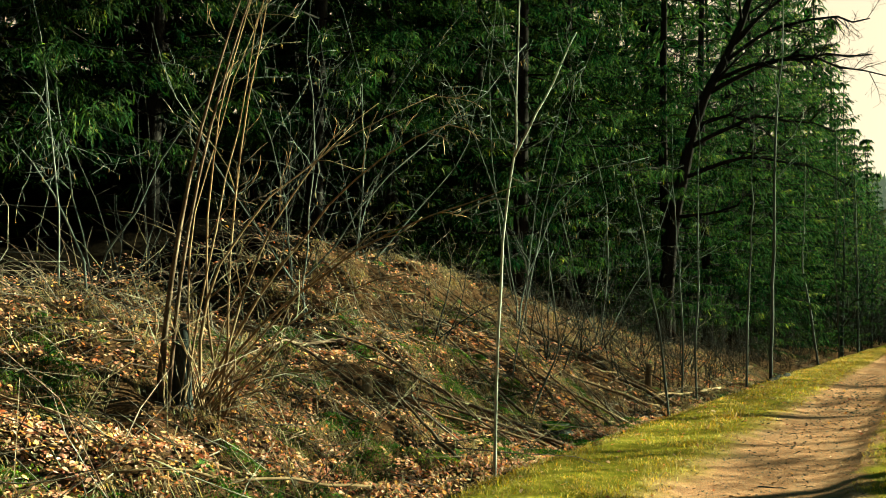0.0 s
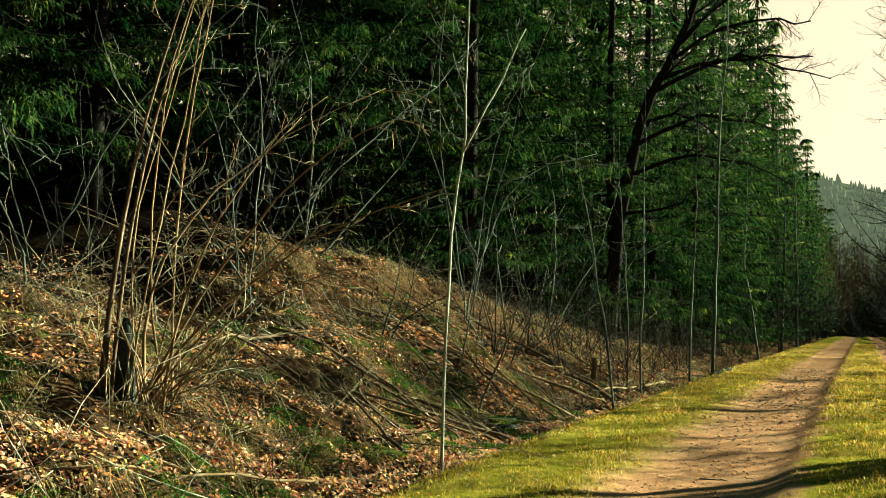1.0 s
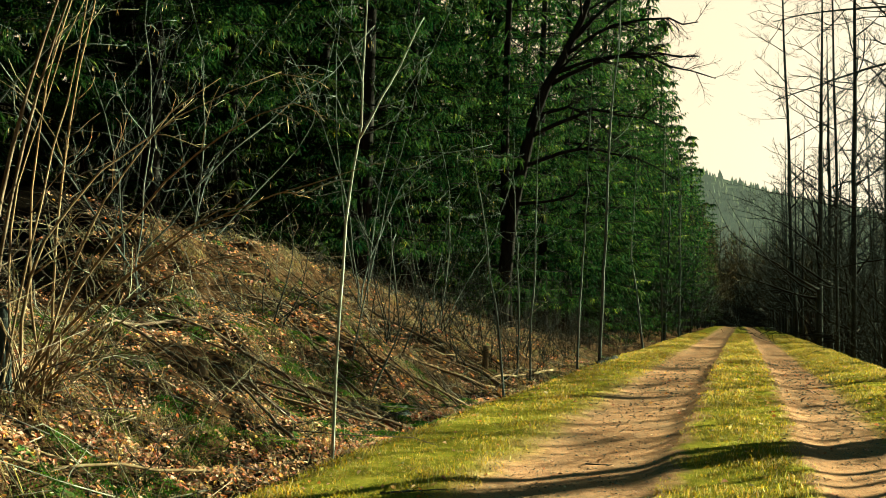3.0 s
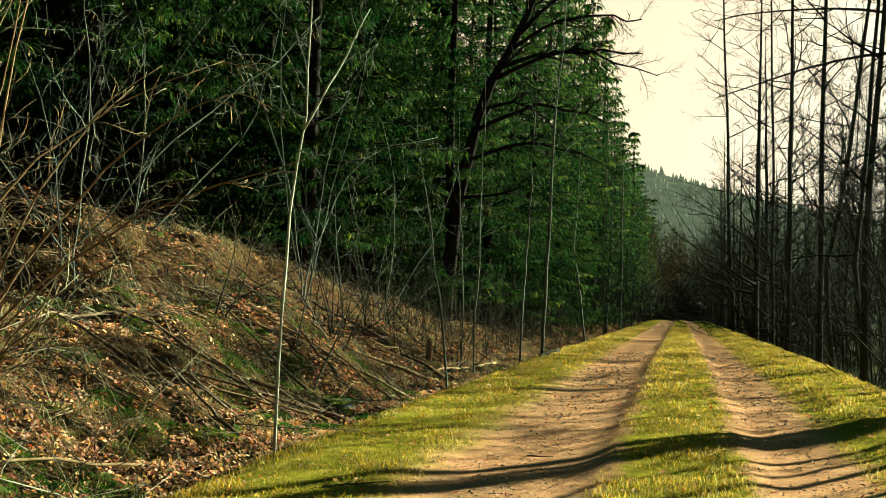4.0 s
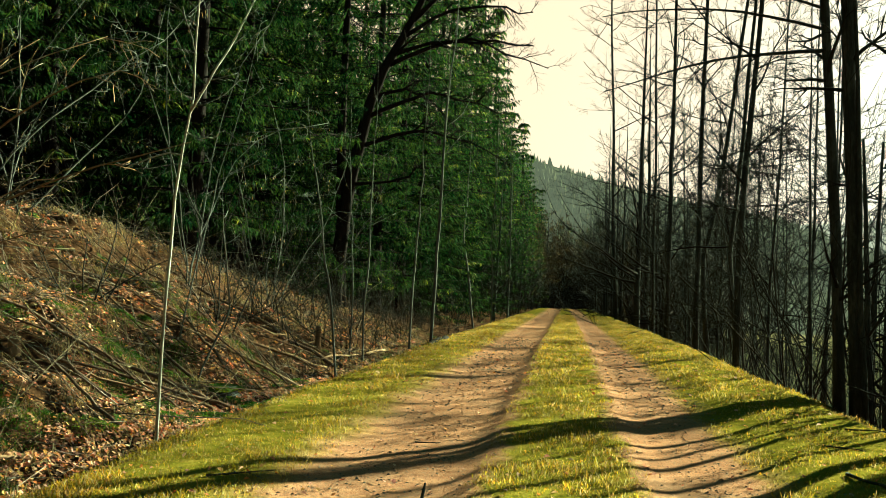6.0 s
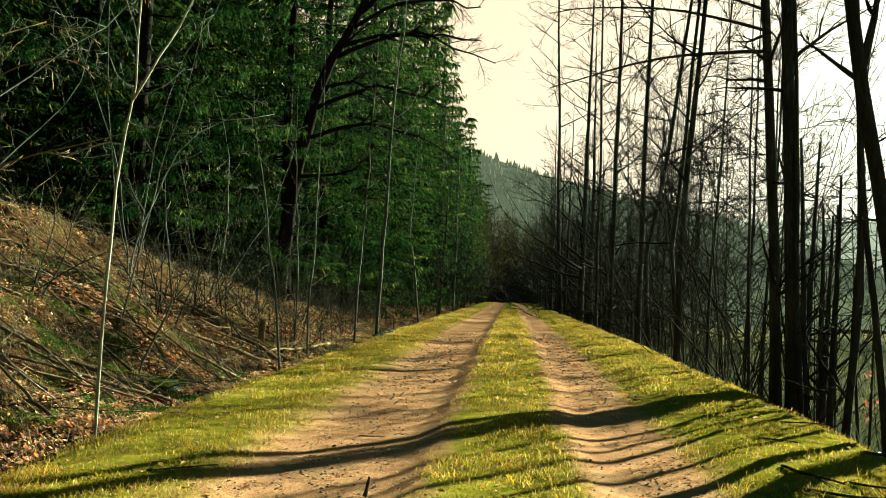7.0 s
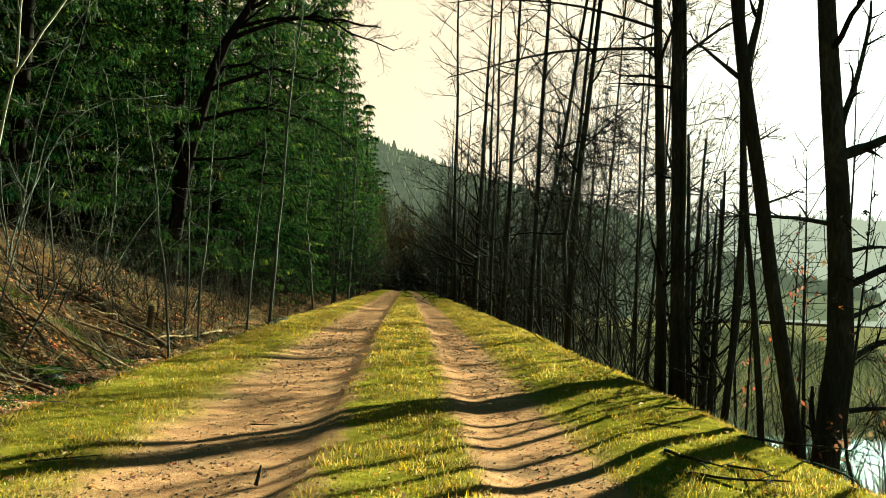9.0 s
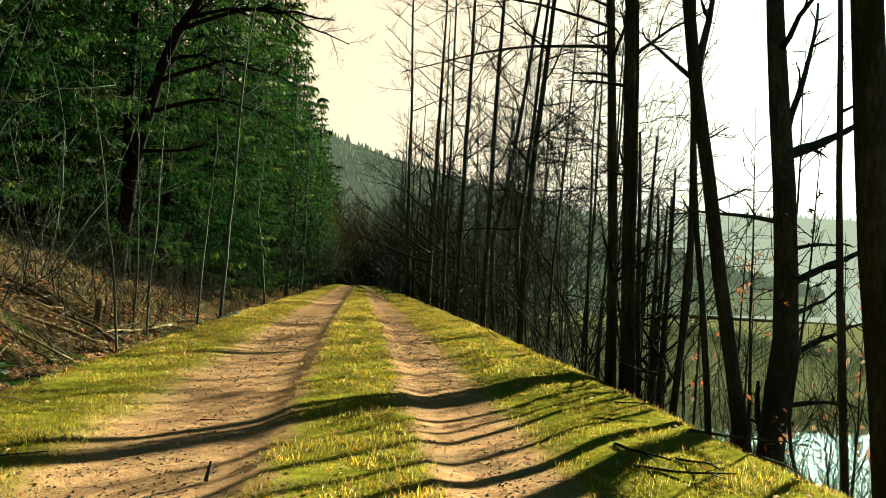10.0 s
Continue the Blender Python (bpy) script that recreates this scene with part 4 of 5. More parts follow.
def thickets():
    rng = np.random.default_rng(64)
    dark = [shrub("shrub", "leafless grey-brown shrub in the thicket along the ditch", 9, 1.9 + 0.5 * k, 0.6, MAT_TWIG, 640 + k, shoots=3) for k in range(3)]
    wand = [shrub("shrub", "slender leafless saplings under the wood's edge", 7, 3.4 + 0.5 * k, 0.45, MAT_WAND, 645 + k, shoots=4, levels=1, thick=0.55) for k in range(3)]
    lake = [shrub("shrub", "dark leafless bush on the slope above the water", 9, 2.8 + 0.6 * k, 0.55, MAT_TWIG, 650 + k, shoots=3) for k in range(3)]
    away = [shrub("shrub", "brown leafless undergrowth beside the far track", 6, 2.4 + 0.5 * k, 0.7, MAT_TWIG, 655 + k, shoots=9, levels=1, tip=0.008) for k in range(3)]
    k = 0
    for y in np.arange(12, 40, 1.7):
        for x in (rng.uniform(-5.6, -4.0), rng.uniform(-7.2, -5.2)):
            if y > 17 or x < -5:
                put(dark[k % 3], x, y + rng.uniform(-0.8, 0.8), rng.uniform(0, 360), rng.uniform(0.6, 1.1))
                k += 1
    for y in np.arange(14, 34, 1.1):
        put(dark[k % 3], rng.uniform(-4.9, -3.7), y + rng.uniform(-0.4, 0.4), rng.uniform(0, 360), rng.uniform(0.45, 0.8))
        k += 1
    for x, y in ((-8.2, 11.0), (-8.6, 14.4), (-7.0, 17.4), (-9.4, 9.0), (-9.8, 12.6), (-6.4, 19.8)):
        put(wand[k % 3], x, y, rng.uniform(0, 360), rng.uniform(0.8, 1.25))
        k += 1
    for y in np.arange(7.5, 42, 1.5):
        if y > 11:
            put(lake[k % 3], rng.uniform(4.6, 5.6), y, rng.uniform(0, 360), rng.uniform(0.6, 1.0))
        if k % 2:
            put(lake[(k + 1) % 3], rng.uniform(5.8, 8.2), y + 0.7, rng.uniform(0, 360), rng.uniform(0.9, 1.4))
        k += 1
    for x, y in ((5.0, 9.4), (5.6, 10.4), (5.2, 11.4), (6.2, 12.2), (5.4, 8.2)):
        put(lake[k % 3], x, y, rng.uniform(0, 360), rng.uniform(0.7, 1.0))
        k += 1
    for x, y in ((4.15, 13.5), (4.05, 13.1), (4.2, 16.6), (4.3, 17.8), (4.4, 18.6), (4.2, 22.0), (4.4, 24.0), (4.5, 29.5)):
        put(lake[k % 3], x, y, rng.uniform(0, 360), rng.uniform(1.3, 1.8))
        k += 1
    for y in np.arange(40, 176, 3.0):
        for x, grow in ((rng.uniform(-5.2, -3.8), 1.0), (rng.uniform(4.0, 5.2), 1.2), (rng.uniform(6.0, 10.0), 2.0)):
            put(away[k % 3], x, y + rng.uniform(-1, 1), rng.uniform(0, 360), grow * rng.uniform(0.8, 1.3) * (1 + y / 200))
            k += 1
    for x in np.arange(-5, 8, 1.2):
        put(away[k % 3], x, 168 + rng.uniform(-3, 3), rng.uniform(0, 360), 2.2)
        k += 1


thickets()


# ---- ground cover ----
def scatter(rng, n, x0, x1, y0, y1, power=1.0):
    """n places, closer together towards y0."""
    return rng.uniform(x0, x1, n), y0 + (y1 - y0) * rng.uniform(0, 1, n) ** power


def grass():
    rng = np.random.default_rng(71)
    g, dry = Geo(), Geo()
    for x0, x1, share in ((-0.58, 0.58, 0.30), (-3.25, -1.7, 0.34), (1.35, 3.6, 0.38)):
        n = int(430000 * share)
        x, y = scatter(rng, n, x0, x1, 3.6, 62, 2.6)
        # thinner turf round the camera and behind it
        m = n // 6
        x, y = np.append(x, rng.uniform(x0, x1, m)), np.append(y, rng.uniform(-6, 4.2, m))
        n = len(x)
        tuft = 0.5 + 0.3 * np.sin(x * 9 + 2.2 * np.sin(y * 3.1)) * np.sin(y * 7 + 1.7 * np.sin(x * 5)) + 0.3 * np.sin(x * 3.1 + y * 2.3 + 2) * np.sin(y * 1.9 - x * 2.7)
        tuft = np.clip(tuft, 0, 1)
        mid = np.abs((x - (x0 + x1) / 2) / (x1 - x0) * 2)
        keep = rng.uniform(0, 1, n) < np.clip(1.15 - mid ** 3, 0.12, 1) * (0.2 + 0.8 * tuft)
        x, y, tuft = x[keep], y[keep], tuft[keep]
        n = len(x)
        far = np.clip(y / 9, 1, 2.6)
        a = rng.uniform(0, 2 * np.pi, n)
        lean = rng.uniform(0.3, 1.6, n)
        way = unit(np.stack([np.cos(a) * lean, np.sin(a) * lean, np.ones(n)], 1))
        side = np.stack([-np.sin(a), np.cos(a), 0 * a], 1)
        p = np.stack([x, y, ground_z(x, y) - 0.004], 1)
        ln = rng.uniform(0.026, 0.07, n) * (0.3 + 1.25 * tuft) * far ** 0.3
        w = rng.uniform(0.003, 0.0055, n) * far
        d = rng.random(n) < 0.16
        g.strips(p[~d], way[~d], side[~d], ln[~d], w[~d], rng.uniform(0, 0.5, (~d).sum()))
        dry.strips(p[d], way[d], side[d], ln[d] * 0.9, w[d] * 0.8, rng.uniform(0.2, 0.8, d.sum()))
    tagged(part("grass", g, MAT_GRASS), "short yellow-green turf between and beside the wheel tracks", "grass", kind="stuff")
    tagged(part("dry_grass", dry, MAT_STRAW), "dry straw blades among the turf", "grass", kind="stuff")


grass()


moss_rng = np.random.default_rng(70)
MOSS = np.stack([-3.5 - 3.6 * moss_rng.uniform(0, 1, 130) ** 1.2, 2.4 + 11 * moss_rng.uniform(0, 1, 130) ** 1.4, moss_rng.uniform(0.1, 0.34, 130)], 1)


def litter():
    rng = np.random.default_rng(72)
    n = 190000
    x = -3.4 - 7.6 * rng.uniform(0, 1, n) ** 1.15
    y = np.where(np.arange(n) % 8, 1.5 + 24 * rng.uniform(0, 1, n) ** 1.7, rng.uniform(-6, 2.5, n))
    patch = np.sin(x * 1.9 + y) * np.sin(y * 1.3 - x * 0.7) + 0.5 * np.sin(4.1 * x - 2 * y)
    keep = rng.uniform(-1.1, 1, n) < 1.5 * patch + 0.35
    x, y = x[keep], y[keep]
    keep = ((x > -6.2) | (rng.random(len(x)) < 0.42)) & (rng.random(len(x)) < np.interp(y, [9, 15], [1, 0.12]))
    x, y = x[keep], y[keep]
    near = np.zeros(len(x), bool)
    for mx, my, mr in MOSS:
        near |= ((x - mx) ** 2 * 1.6 + (y - my) ** 2) < (mr * 0.95) ** 2
    near &= rng.random(len(x)) < 0.85
    x, y = x[~near], y[~near]
    # strays on the track and the verges
    x, y = np.append(x, rng.uniform(-3.2, 3.4, 1100)), np.append(y, 4.2 + 20 * rng.uniform(0, 1, 1100) ** 2)
    n = len(x)
    size = rng.uniform(0.011, 0.027, n) * np.clip(y / 9, 1, 1.6)
    a = rng.uniform(0, 2 * np.pi, n)
    nrm = unit(np.stack([np.where(x < -3.3, 0.5, 0.0) + 0.4 * rng.normal(size=n), 0.4 * rng.normal(size=n), np.ones(n)], 1))
    u = unit(np.cross(nrm, np.stack([np.cos(a), np.sin(a), 0 * a], 1)))
    v = np.cross(nrm, u)
    c = np.stack([x, y, ground_z(x, y) + rng.uniform(0.004, np.where(x < -3.3, 0.05, 0.012), n)], 1)
    cup = (rng.uniform(-0.1, 0.55, n) * size)[:, None] * nrm
    s = size[:, None]
    pts = np.stack([c - u * s, c - u * s * 0.2 + v * s * 0.62 + cup, c + u * s * 0.55 + v * s * 0.45 + cup, c + u * s * 1.15, c + u * s * 0.55 - v * s * 0.45 + cup, c - u * s * 0.2 - v * s * 0.62 + cup], 1)
    b = np.arange(n)[:, None] * 6
    g = Geo()
    g.add(pts, np.concatenate([b + np.array([[0, 3, 2, 1]]), b + np.array([[0, 5, 4, 3]])]))
    tagged(part("leaf_litter", g, MAT_LEAF, smooth=False), "curled orange-brown fallen leaves covering the bank", "leaves", kind="stuff")


litter()


def brush():
    """Fallen twigs and thin dead stems tangled on the bank."""
    rng = np.random.default_rng(73)
    g = Geo()
    for _ in range(5600):
        y = 2 + 38 * rng.uniform() ** 1.35
        x = -3.5 - 7.4 * rng.uniform() ** 0.9
        z = float(ground_z(x, y))
        a = rng.uniform(0, 2 * np.pi)
        up = rng.uniform(-0.1, 0.75)
        ln = rng.uniform(0.25, 1.1) if rng.random() < 0.8 else rng.uniform(1.2, 2.4)
        d = np.array([math.cos(a), math.sin(a), up - 0.5 * math.cos(a)])
        g.tube(wander(rng, (x, y, z + 0.02), unit(d), ln, 3, 0.2, -0.09), np.linspace(rng.uniform(0.003, 0.008), 0.002, 4), 3)
    tagged(part("brushwood", g, MAT_DEADWOOD), "tangle of dry twigs and dead stems on the bank", "brushwood", kind="stuff")


brush()


def fallen_pole(x0, y0, x1, y1, r, bark, label, seed, lift=0.1, name="fallen_pole"):
    """A felled stem that lies down the bank, with stubs of its branches."""
    rng = np.random.default_rng(seed)
    s = np.linspace(0, 1, 9)
    x, y = x0 + (x1 - x0) * s, y0 + (y1 - y0) * s
    z0, z1 = float(ground_z(x0, y0)), float(ground_z(x1, y1))
    z = np.maximum(z0 + (z1 - z0) * s, ground_z(x, y) - 0.02) + lift * (1 - s) + r * 0.6
    pts = np.stack([x - x0, y - y0, z - z[0]], 1) + rng.normal(size=(9, 3)) * 0.012
    ob = thing(name, x0, y0, float(z[0]), label, "log" if r > 0.05 else "pole", "fallen poles")
    g = Geo()
    rr = np.linspace(r * 0.55, r, 9)
    g.tube(pts, rr, 7, rng, 0.05)
    part("stem", g, bark, ob)
    g = Geo()
    sprout(rng, g, pts[::-1], rr[::-1], 1, 7, 0.5, 0.1, 0.0, 0.7)
    tagged(part("twig_spray", g, MAT_DEADWOOD, ob), kind="stuff")
    return ob


def poles():
    dark, pale = "dark felled stem lying down the leafy bank", "light brown felled stem lying in the ditch"
    spec = [(-7.2, 12.2, -3.9, 10.4, 0.022, 0), (-6.4, 9.1, -3.7, 9.95, 0.026, 0), (-7.0, 15.6, -3.8, 15.2, 0.035, 0), (-5.3, 12.4, -4.1, 11.5, 0.028, 0), (-5.1, 8.6, -4.1, 8.4, 0.028, 0),
            (-4.9, 13.2, -3.9, 15.0, 0.03, 1), (-4.0, 15.0, -3.7, 19.0, 0.028, 1), (-5.0, 8.7, -3.6, 10.0, 0.022, 0), (-5.6, 8.7, -4.7, 10.1, 0.018, 0), (-6.6, 11.0, -4.3, 13.0, 0.02, 1),
            (-7.4, 10.5, -5.2, 9.4, 0.016, 0), (-6.8, 13.4, -4.4, 14.2, 0.02, 0), (-7.6, 13.8, -5.0, 12.4, 0.016, 1), (-4.5, 4.2, -3.9, 6.4, 0.014, 1), (-5.9, 3.9, -4.4, 5.3, 0.012, 1), (-6.4, 7.4, -4.8, 7.6, 0.013, 0)]
    for k, (x0, y0, x1, y1, r, p) in enumerate(spec):
        fallen_pole(x0, y0, x1, y1, r, MAT_HAZEL if p else MAT_DEADWOOD, pale if p else dark, 730 + k)
    rng = np.random.default_rng(729)
    for k in range(30):
        y0 = rng.uniform(7.5, 17.5)
        x0 = rng.uniform(-7.6, -4.6)
        ln = rng.uniform(1.2, 3.0)
        a = rng.normal(0.1, 0.9)
        x1 = min(-3.7, x0 + ln * math.cos(a))
        fallen_pole(x0, y0, x1, y0 + ln * math.sin(a), rng.uniform(0.009, 0.024), MAT_HAZEL if k % 4 == 0 else MAT_DEADWOOD, pale if k % 4 == 0 else dark, 800 + k, rng.uniform(0.02, 0.25))
    fallen_pole(-2.95, 20.0, -2.85, 22.6, 0.06, MAT_TWIG, "dark rotting log at the edge of the verge", 760, 0.0, "log")


poles()


def tufts():
    """Straw-coloured grass tufts and cushions of moss on the bank."""
    rng = np.random.default_rng(74)
    dry, moss = Geo(), Geo()
    for _ in range(1000):
        x, y = -3.3 - 7.0 * rng.uniform() ** 1.2, 2.0 + 24 * rng.uniform() ** 1.4
        n = 46
        a = rng.uniform(0, 2 * np.pi, n)
        px, py = x + rng.normal(0, 0.07, n), y + rng.normal(0, 0.09, n)
        way = unit(np.stack([np.cos(a) * 0.6 + 0.5, np.sin(a) * 0.6, np.ones(n) * 0.8], 1))
        dry.strips(np.stack([px, py, ground_z(px, py) - 0.01], 1), way, np.stack([-np.sin(a), np.cos(a), 0 * a], 1), rng.uniform(0.14, 0.40, n), rng.uniform(0.005, 0.01, n), rng.uniform(0.6, 1.5, n))
    for x, y, size in MOSS:
        n = int(300 + 1400 * size)
        px, py = x + rng.normal(0, size, n) * 0.5, y + rng.normal(0, size, n) * 0.65
        a = rng.uniform(0, 2 * np.pi, n)
        swell = 0.07 * np.exp(-((px - x) ** 2 + (py - y) ** 2) / (size * size))
        way = unit(np.stack([np.cos(a) * 0.7 + 0.3, np.sin(a) * 0.7, np.ones(n)], 1))
        moss.strips(np.stack([px, py, ground_z(px, py) + swell - 0.01], 1), way, np.stack([-np.sin(a), np.cos(a), 0 * a], 1), rng.uniform(0.014, 0.034, n), rng.uniform(0.008, 0.014, n), 0.3)
    tagged(part("grass_tufts", dry, MAT_STRAW), "bleached hanging grass tufts on the bank", "grass", kind="stuff")
    tagged(part("moss", moss, MAT_MOSS), "green and yellow moss cushions on the bank", "moss", kind="stuff")
    reed = Geo()
    for x0, x1, y0, y1, n in ((5.2, 9.6, 5, 60, 16000), (9.5, 26, 27.5, 75, 12000), (26, 31, 5, 90, 9000)):
        x, y = rng.uniform(x0, x1, n), rng.uniform(y0, y1, n)
        a = rng.uniform(0, 2 * np.pi, n)
        way = unit(np.stack([np.cos(a) * 0.3, np.sin(a) * 0.3, np.ones(n)], 1))
        reed.strips(np.stack([x, y, ground_z(x, y) - 0.02], 1), way, np.stack([-np.sin(a), np.cos(a), 0 * a], 1), rng.uniform(0.35, 1.4, n), rng.uniform(0.012, 0.03, n) * (2 if x0 > 20 else 1), rng.uniform(0.0, 0.6, n))
    tagged(part("reeds", reed, MAT_REED), "dry tan reeds and grass along the water", "reeds", kind="stuff")


tufts()


def pebbles():
    rng = np.random.default_rng(75)
    n = 5200
    x = rng.choice([-1.0, 1.0], n) * rng.normal(1.2, 0.42, n)
    y = 4.4 + 22 * rng.uniform(0, 1, n) ** 2.2
    r = rng.uniform(0.004, 0.013, n) * np.clip(y / 8, 1, 2)
    c = np.stack([x, y, ground_z(x, y) + r * 0.1], 1)
    v = []
    for k in range(4):
        a = rng.uniform(-0.4, 0.4, n) + k * np.pi / 2
        v.append(c + np.stack([np.cos(a), np.sin(a), 0 * a], 1) * (r * rng.uniform(0.7, 1.3, n))[:, None])
    v.append(c + np.stack([0.2 * r, 0 * r, r * rng.uniform(0.5, 0.8, n)], 1))
    b = np.arange(n)[:, None] * 5
    g = Geo()
    g.add(np.stack(v, 1), None, np.concatenate([b + np.array([[k, (k + 1) % 4, 4]]) for k in range(4)]))
    tagged(part("gravel", g, MAT_STONE, smooth=False), "small loose stones in the wheel tracks", "gravel", kind="stuff")


pebbles()


def stick(x, y, turn, length, r, label, seed, tilt=2.0):
    """A broken twig lying on the ground."""
    rng = np.random.default_rng(seed)
    g = Geo()
    q = wander(rng, (0, 0, 0), (1, 0, 0), length, 6, 0.12, 0.0)
    rr = np.linspace(r, r * 0.4, 7)
    g.tube(q * np.array([1, 1, 0.3]), rr, 6, rng, 0.06)
    sprout(rng, g, q * np.array([1, 1, 0.3]), rr, 1, 3, length * 0.3, 0.1, 0.0, 0.6)
    ob = part("stick", g, MAT_BARK)
    ob.matrix_basis = pose(x, y, float(ground_z(x, y)) + r * 0.8, 0, -tilt, turn)
    return tagged(ob, label, "stick", "sticks on the verge")


for k, (sx, sy, st, sl, sr) in enumerate(((2.0, 6.9, -80, 0.9, 0.014), (2.9, 7.8, -50, 1.0, 0.013), (1.9, 6.1, -50, 0.7, 0.012), (2.3, 6.4, -70, 0.8, 0.01), (2.7, 9.4, -30, 0.5, 0.01), (2.2, 8.3, -20, 0.35, 0.009), (3.1, 7.0, -60, 0.8, 0.012), (-1.2, 7.6, 10, 0.3, 0.006), (-2.2, 5.6, 20, 0.45, 0.008), (1.5, 11.2, 15, 0.4, 0.008))):
    stick(sx, sy, st, sl, sr, "dark fallen twig lying on the grassy verge", 770 + k)
stick(-0.81, 5.42, 20, 0.12, 0.014, "short broken stub standing in the track's edge", 790, 70)


def young_beech():
    """A slim beech that has kept its withered leaves."""
    rng = np.random.default_rng(76)
    for x, y, h, n in ((5.0, 11.6, 3.0, 110), (5.4, 9.6, 2.6, 120), (4.9, 8.2, 2.0, 60)):
        tree = bare_tree("beech", "young beech that keeps withered red-brown leaves", x, y, [(1, 0.05, 0.02)], h, 0.018, int(x * 50), limbs=8, first=0.25, reach=1.6, shoots=3, levels=1)
        g = Geo()
        c = np.stack([rng.normal(0, 0.4, n), rng.normal(0, 0.4, n), rng.uniform(0.3, 1, n) * h], 1)
        c = c[rng.integers(0, n // 6, n)] + rng.normal(size=(n, 3)) * 0.14
        way = unit(rng.normal(size=(n, 3)) + np.array([0, 0, -0.8]))
        g.strips(c, way, unit(np.cross(way, rng.normal(size=(n, 3)))), rng.uniform(0.05, 0.09, n), rng.uniform(0.03, 0.05, n), 0.2)
        tagged(part("leaves", g, MAT_BEECH, tree, "withered red-brown leaves"), kind="stuff")


young_beech()


def brown_trees():
    """Russet larches that stand in the sun where the valley bends."""
    rng = np.random.default_rng(77)
    for k, (x, y, h) in enumerate(((-3.4, 150, 17), (-0.5, 162, 17), (-5.5, 140, 18), (2.5, 170, 14), (-2.0, 172, 18))):
        tree = bare_tree("larch", "leafless russet larch catching the sun far along the track", x, y, [(8, 0.2, 0)], h, 0.16, 780 + k, limbs=54, first=0.1, reach=4.8, shoots=11, levels=1, twig=MAT_RUSSET, tip=0.022)


brown_trees()


def stump(x, y, r, h, label, seed, mossy):
    """The foot of a felled tree, with its cut face or a cap of moss."""
    rng = np.random.default_rng(seed)
    ob = thing("tree_stump", x, y, float(ground_z(x, y)) - 0.06, label, "stump")
    g = Geo()
    zs = np.array([0, 0.3, 0.7, 1.0]) * h
    g.tube(np.stack([0 * zs, 0.03 * zs, zs], 1), r * np.array([1.35, 1.08, 1.0, 0.96]), 11, rng, 0.05)
    part("trunk", g, MAT_BARK if mossy else MAT_HAZEL, ob)
    g = Geo()
    if mossy:
        n = 1600
        a, q = rng.uniform(0, 2 * np.pi, n), r * 1.35 * np.sqrt(rng.uniform(0, 1, n))
        way = unit(np.stack([np.cos(a) * 0.8, np.sin(a) * 0.8, np.ones(n)], 1))
        g.strips(np.stack([q * np.cos(a), q * np.sin(a), h - 0.01 - 0.09 * np.clip(q / r - 0.8, 0, 1)], 1), way, np.stack([-np.sin(a), np.cos(a), 0 * a], 1), rng.uniform(0.03, 0.06, n), 0.02, 0.5)
        tagged(part("moss_cap", g, MAT_MOSS, ob, "yellow-green moss cap"), kind="stuff")
    else:
        g.tube([(0, 0.03 * h, h - 0.004), (0, 0.03 * h, h + 0.006)], [r * 0.93, r * 0.9], 11)
        part("cut_face", g, MAT_CUT, ob, "pale sawn wood")


stump(-4.1, 10.8, 0.21, 0.12, "low tree stump capped with yellow-green moss in the ditch", 901, True)
stump(-5.27, 8.36, 0.055, 0.2, "thin freshly cut stump with pale sawn top", 902, False)
stump(-4.34, 16.05, 0.05, 0.5, "short standing stub of a felled stem", 903, False)
stump(-3.9, 12.4, 0.06, 0.16, "thin freshly cut stump with pale sawn top", 904, False)


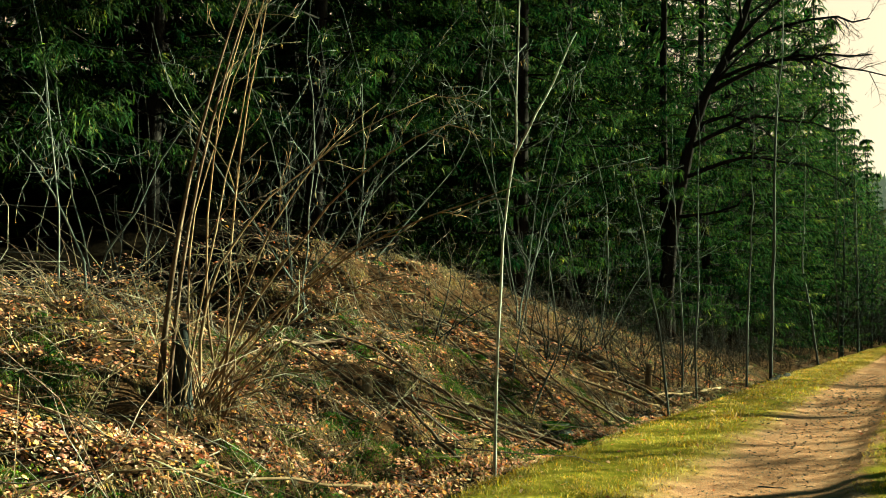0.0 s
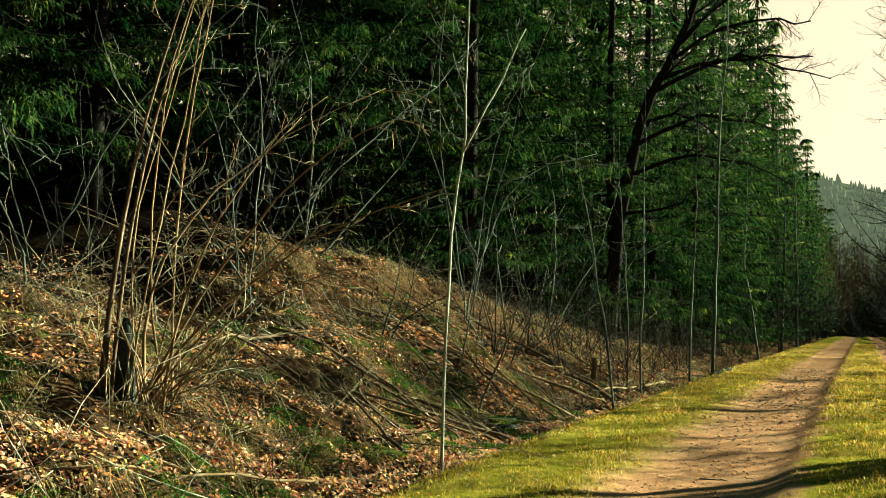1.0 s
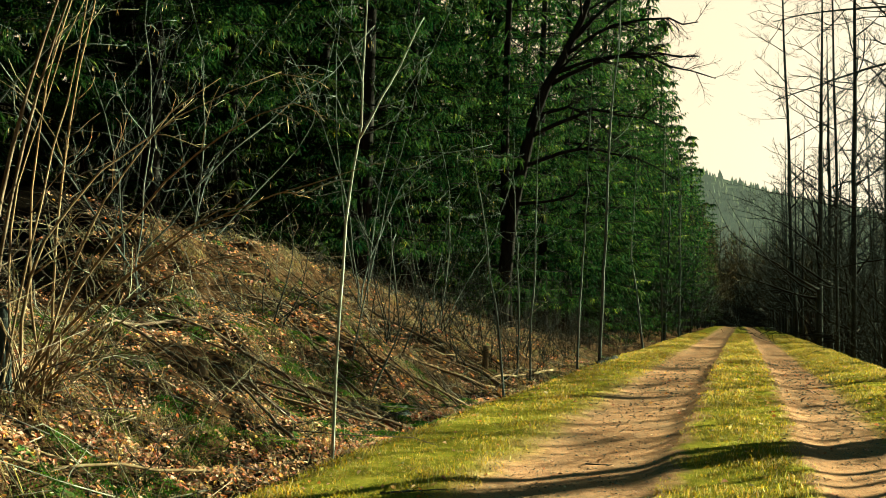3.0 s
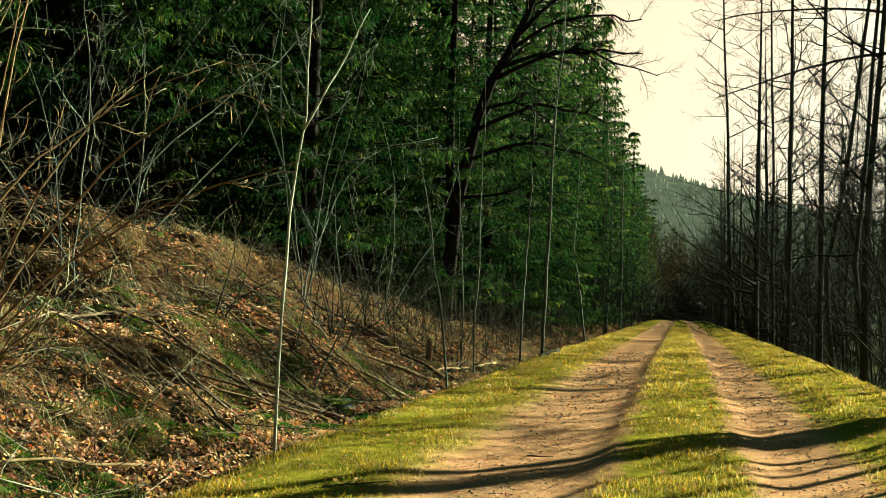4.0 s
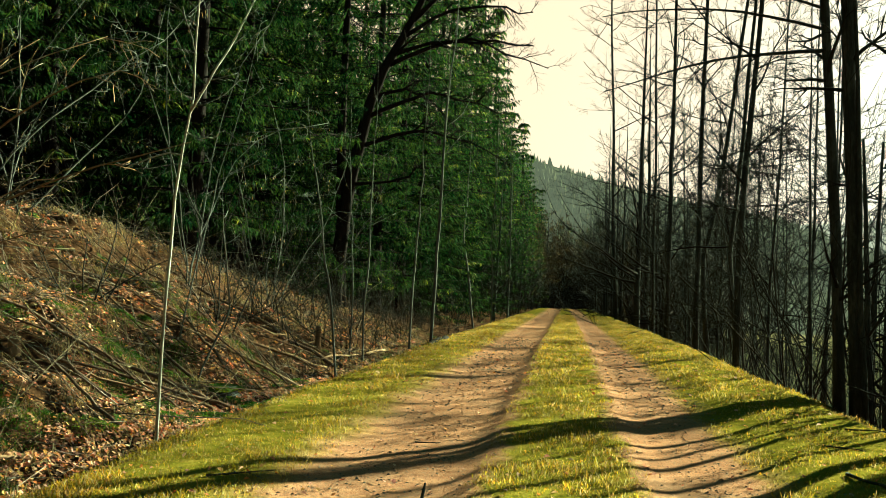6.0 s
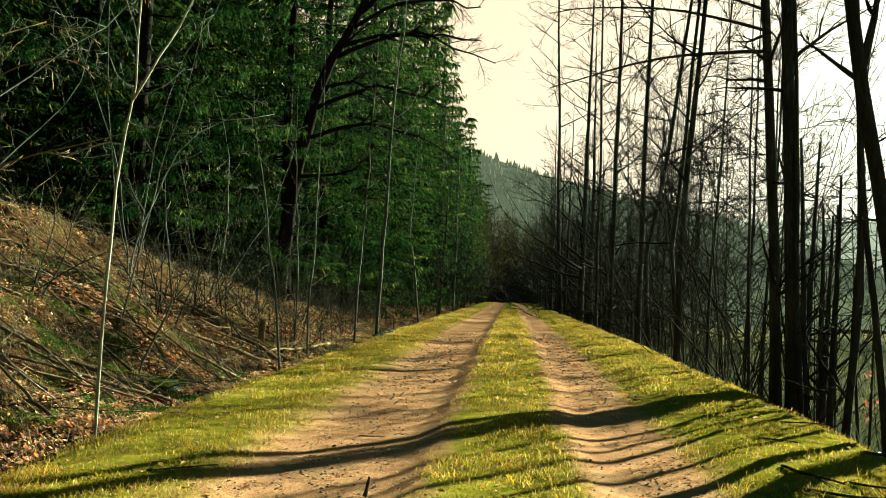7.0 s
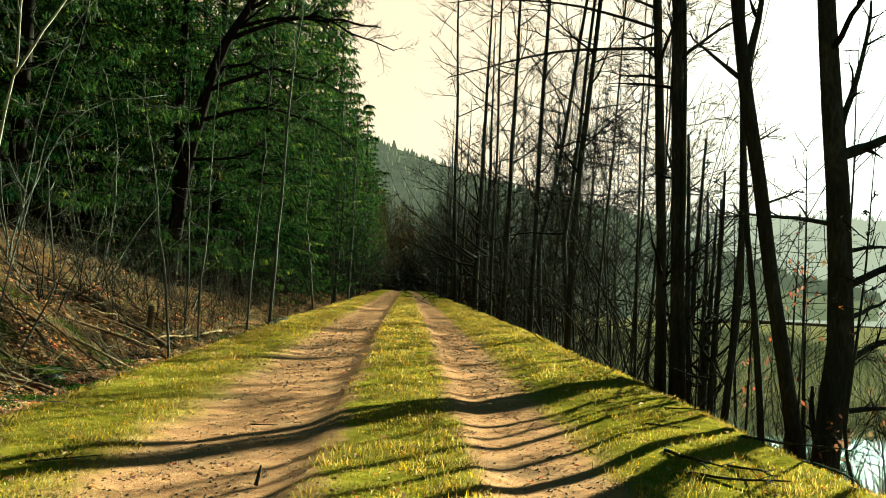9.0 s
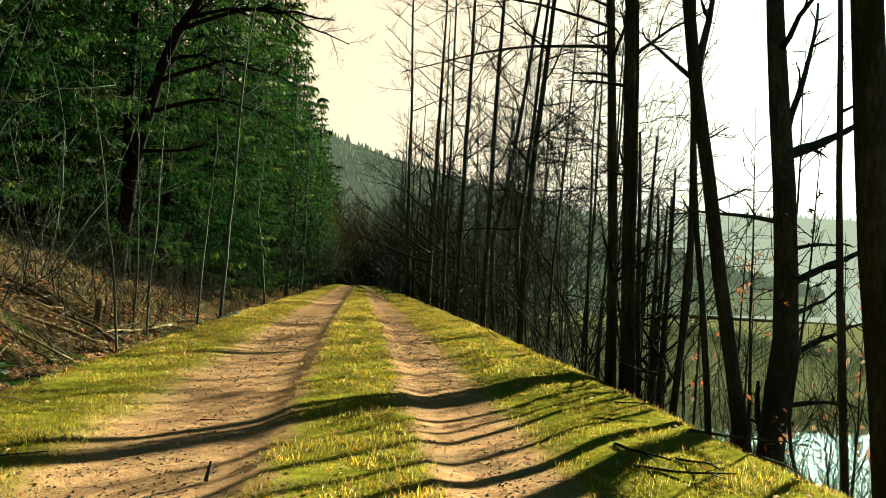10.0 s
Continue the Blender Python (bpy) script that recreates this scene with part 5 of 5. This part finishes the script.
def undergrowth():
    """Dense leafless twigs on both sides of the far track."""
    rng = np.random.default_rng(79)
    for side, mat, n, top in ((1, MAT_TWIG, 9000, 8.0), (1, MAT_RUSSET, 5000, 9.0), (-1, MAT_TWIG, 3500, 4.0), (0, MAT_TWIG, 14000, 11.0), (0, MAT_RUSSET, 5000, 17.0)):
        g = Geo()
        y = rng.uniform(52, 172, n) if side else rng.uniform(158, 176, n)
        x = 4.0 + 8 * rng.uniform(0, 1, n) ** 1.5 if side > 0 else -3.6 - 1.8 * rng.uniform(0, 1, n) if side < 0 else rng.uniform(-7, 9, n)
        h = top * rng.uniform(0, 1, n) ** 1.6 * (0.55 + 0.45 * np.sin(y * 0.9 + x) ** 2)
        # far end: russet kept high above dark twigs, sun and shade as colour
        h = np.where((side == 0) & (top > 12), 8 + 0.5 * h, h)
        a = rng.uniform(0, 2 * np.pi, n)
        tilt = rng.uniform(0.1, 0.9, n)
        way = unit(np.stack([np.cos(a) * tilt, np.sin(a) * tilt, np.ones(n)], 1))
        turn = unit(np.cross(way, rng.normal(size=(n, 3))))
        g.strips(np.stack([x, y, ground_z(x, y) + h], 1), way, turn, rng.uniform(0.8, 2.4, n), rng.uniform(0.025, 0.06, n), rng.uniform(0, 0.2, n))
        tagged(part("undergrowth", g, mat), "dense leafless undergrowth beside the far track", "undergrowth", kind="stuff")


undergrowth()


def far_end():
    """Dark spruces that close the view where the track bends away, and brown trees right of it."""
    rng = np.random.default_rng(78)
    for k in range(14):
        put(far_kinds[k % 3], -9 + 1.9 * k, 186 + rng.uniform(-6, 10), rng.uniform(0, 360), rng.uniform(0.8, 1.05))
    brown = [bare_tree("larch", "leafless brown tree in the far thicket", 0, 0, [(6, 0.2, 0)], 13 + k, 0.13, 790 + k, limbs=28, first=0.06, reach=4.8, shoots=6, levels=1, twig=MAT_RUSSET if k else MAT_TWIG, z=0, tip=0.008) for k in range(3)]
    for k in range(30):
        put(brown[k % 3], rng.uniform(4.2, 13), 62 + 4 * k + rng.uniform(-2, 2), rng.uniform(0, 360), rng.uniform(0.7, 1.05))
    for k in range(8):
        put(brown[k % 3], rng.uniform(-5, -3.6), 85 + 11 * k, rng.uniform(0, 360), rng.uniform(0.6, 0.9))


far_end()
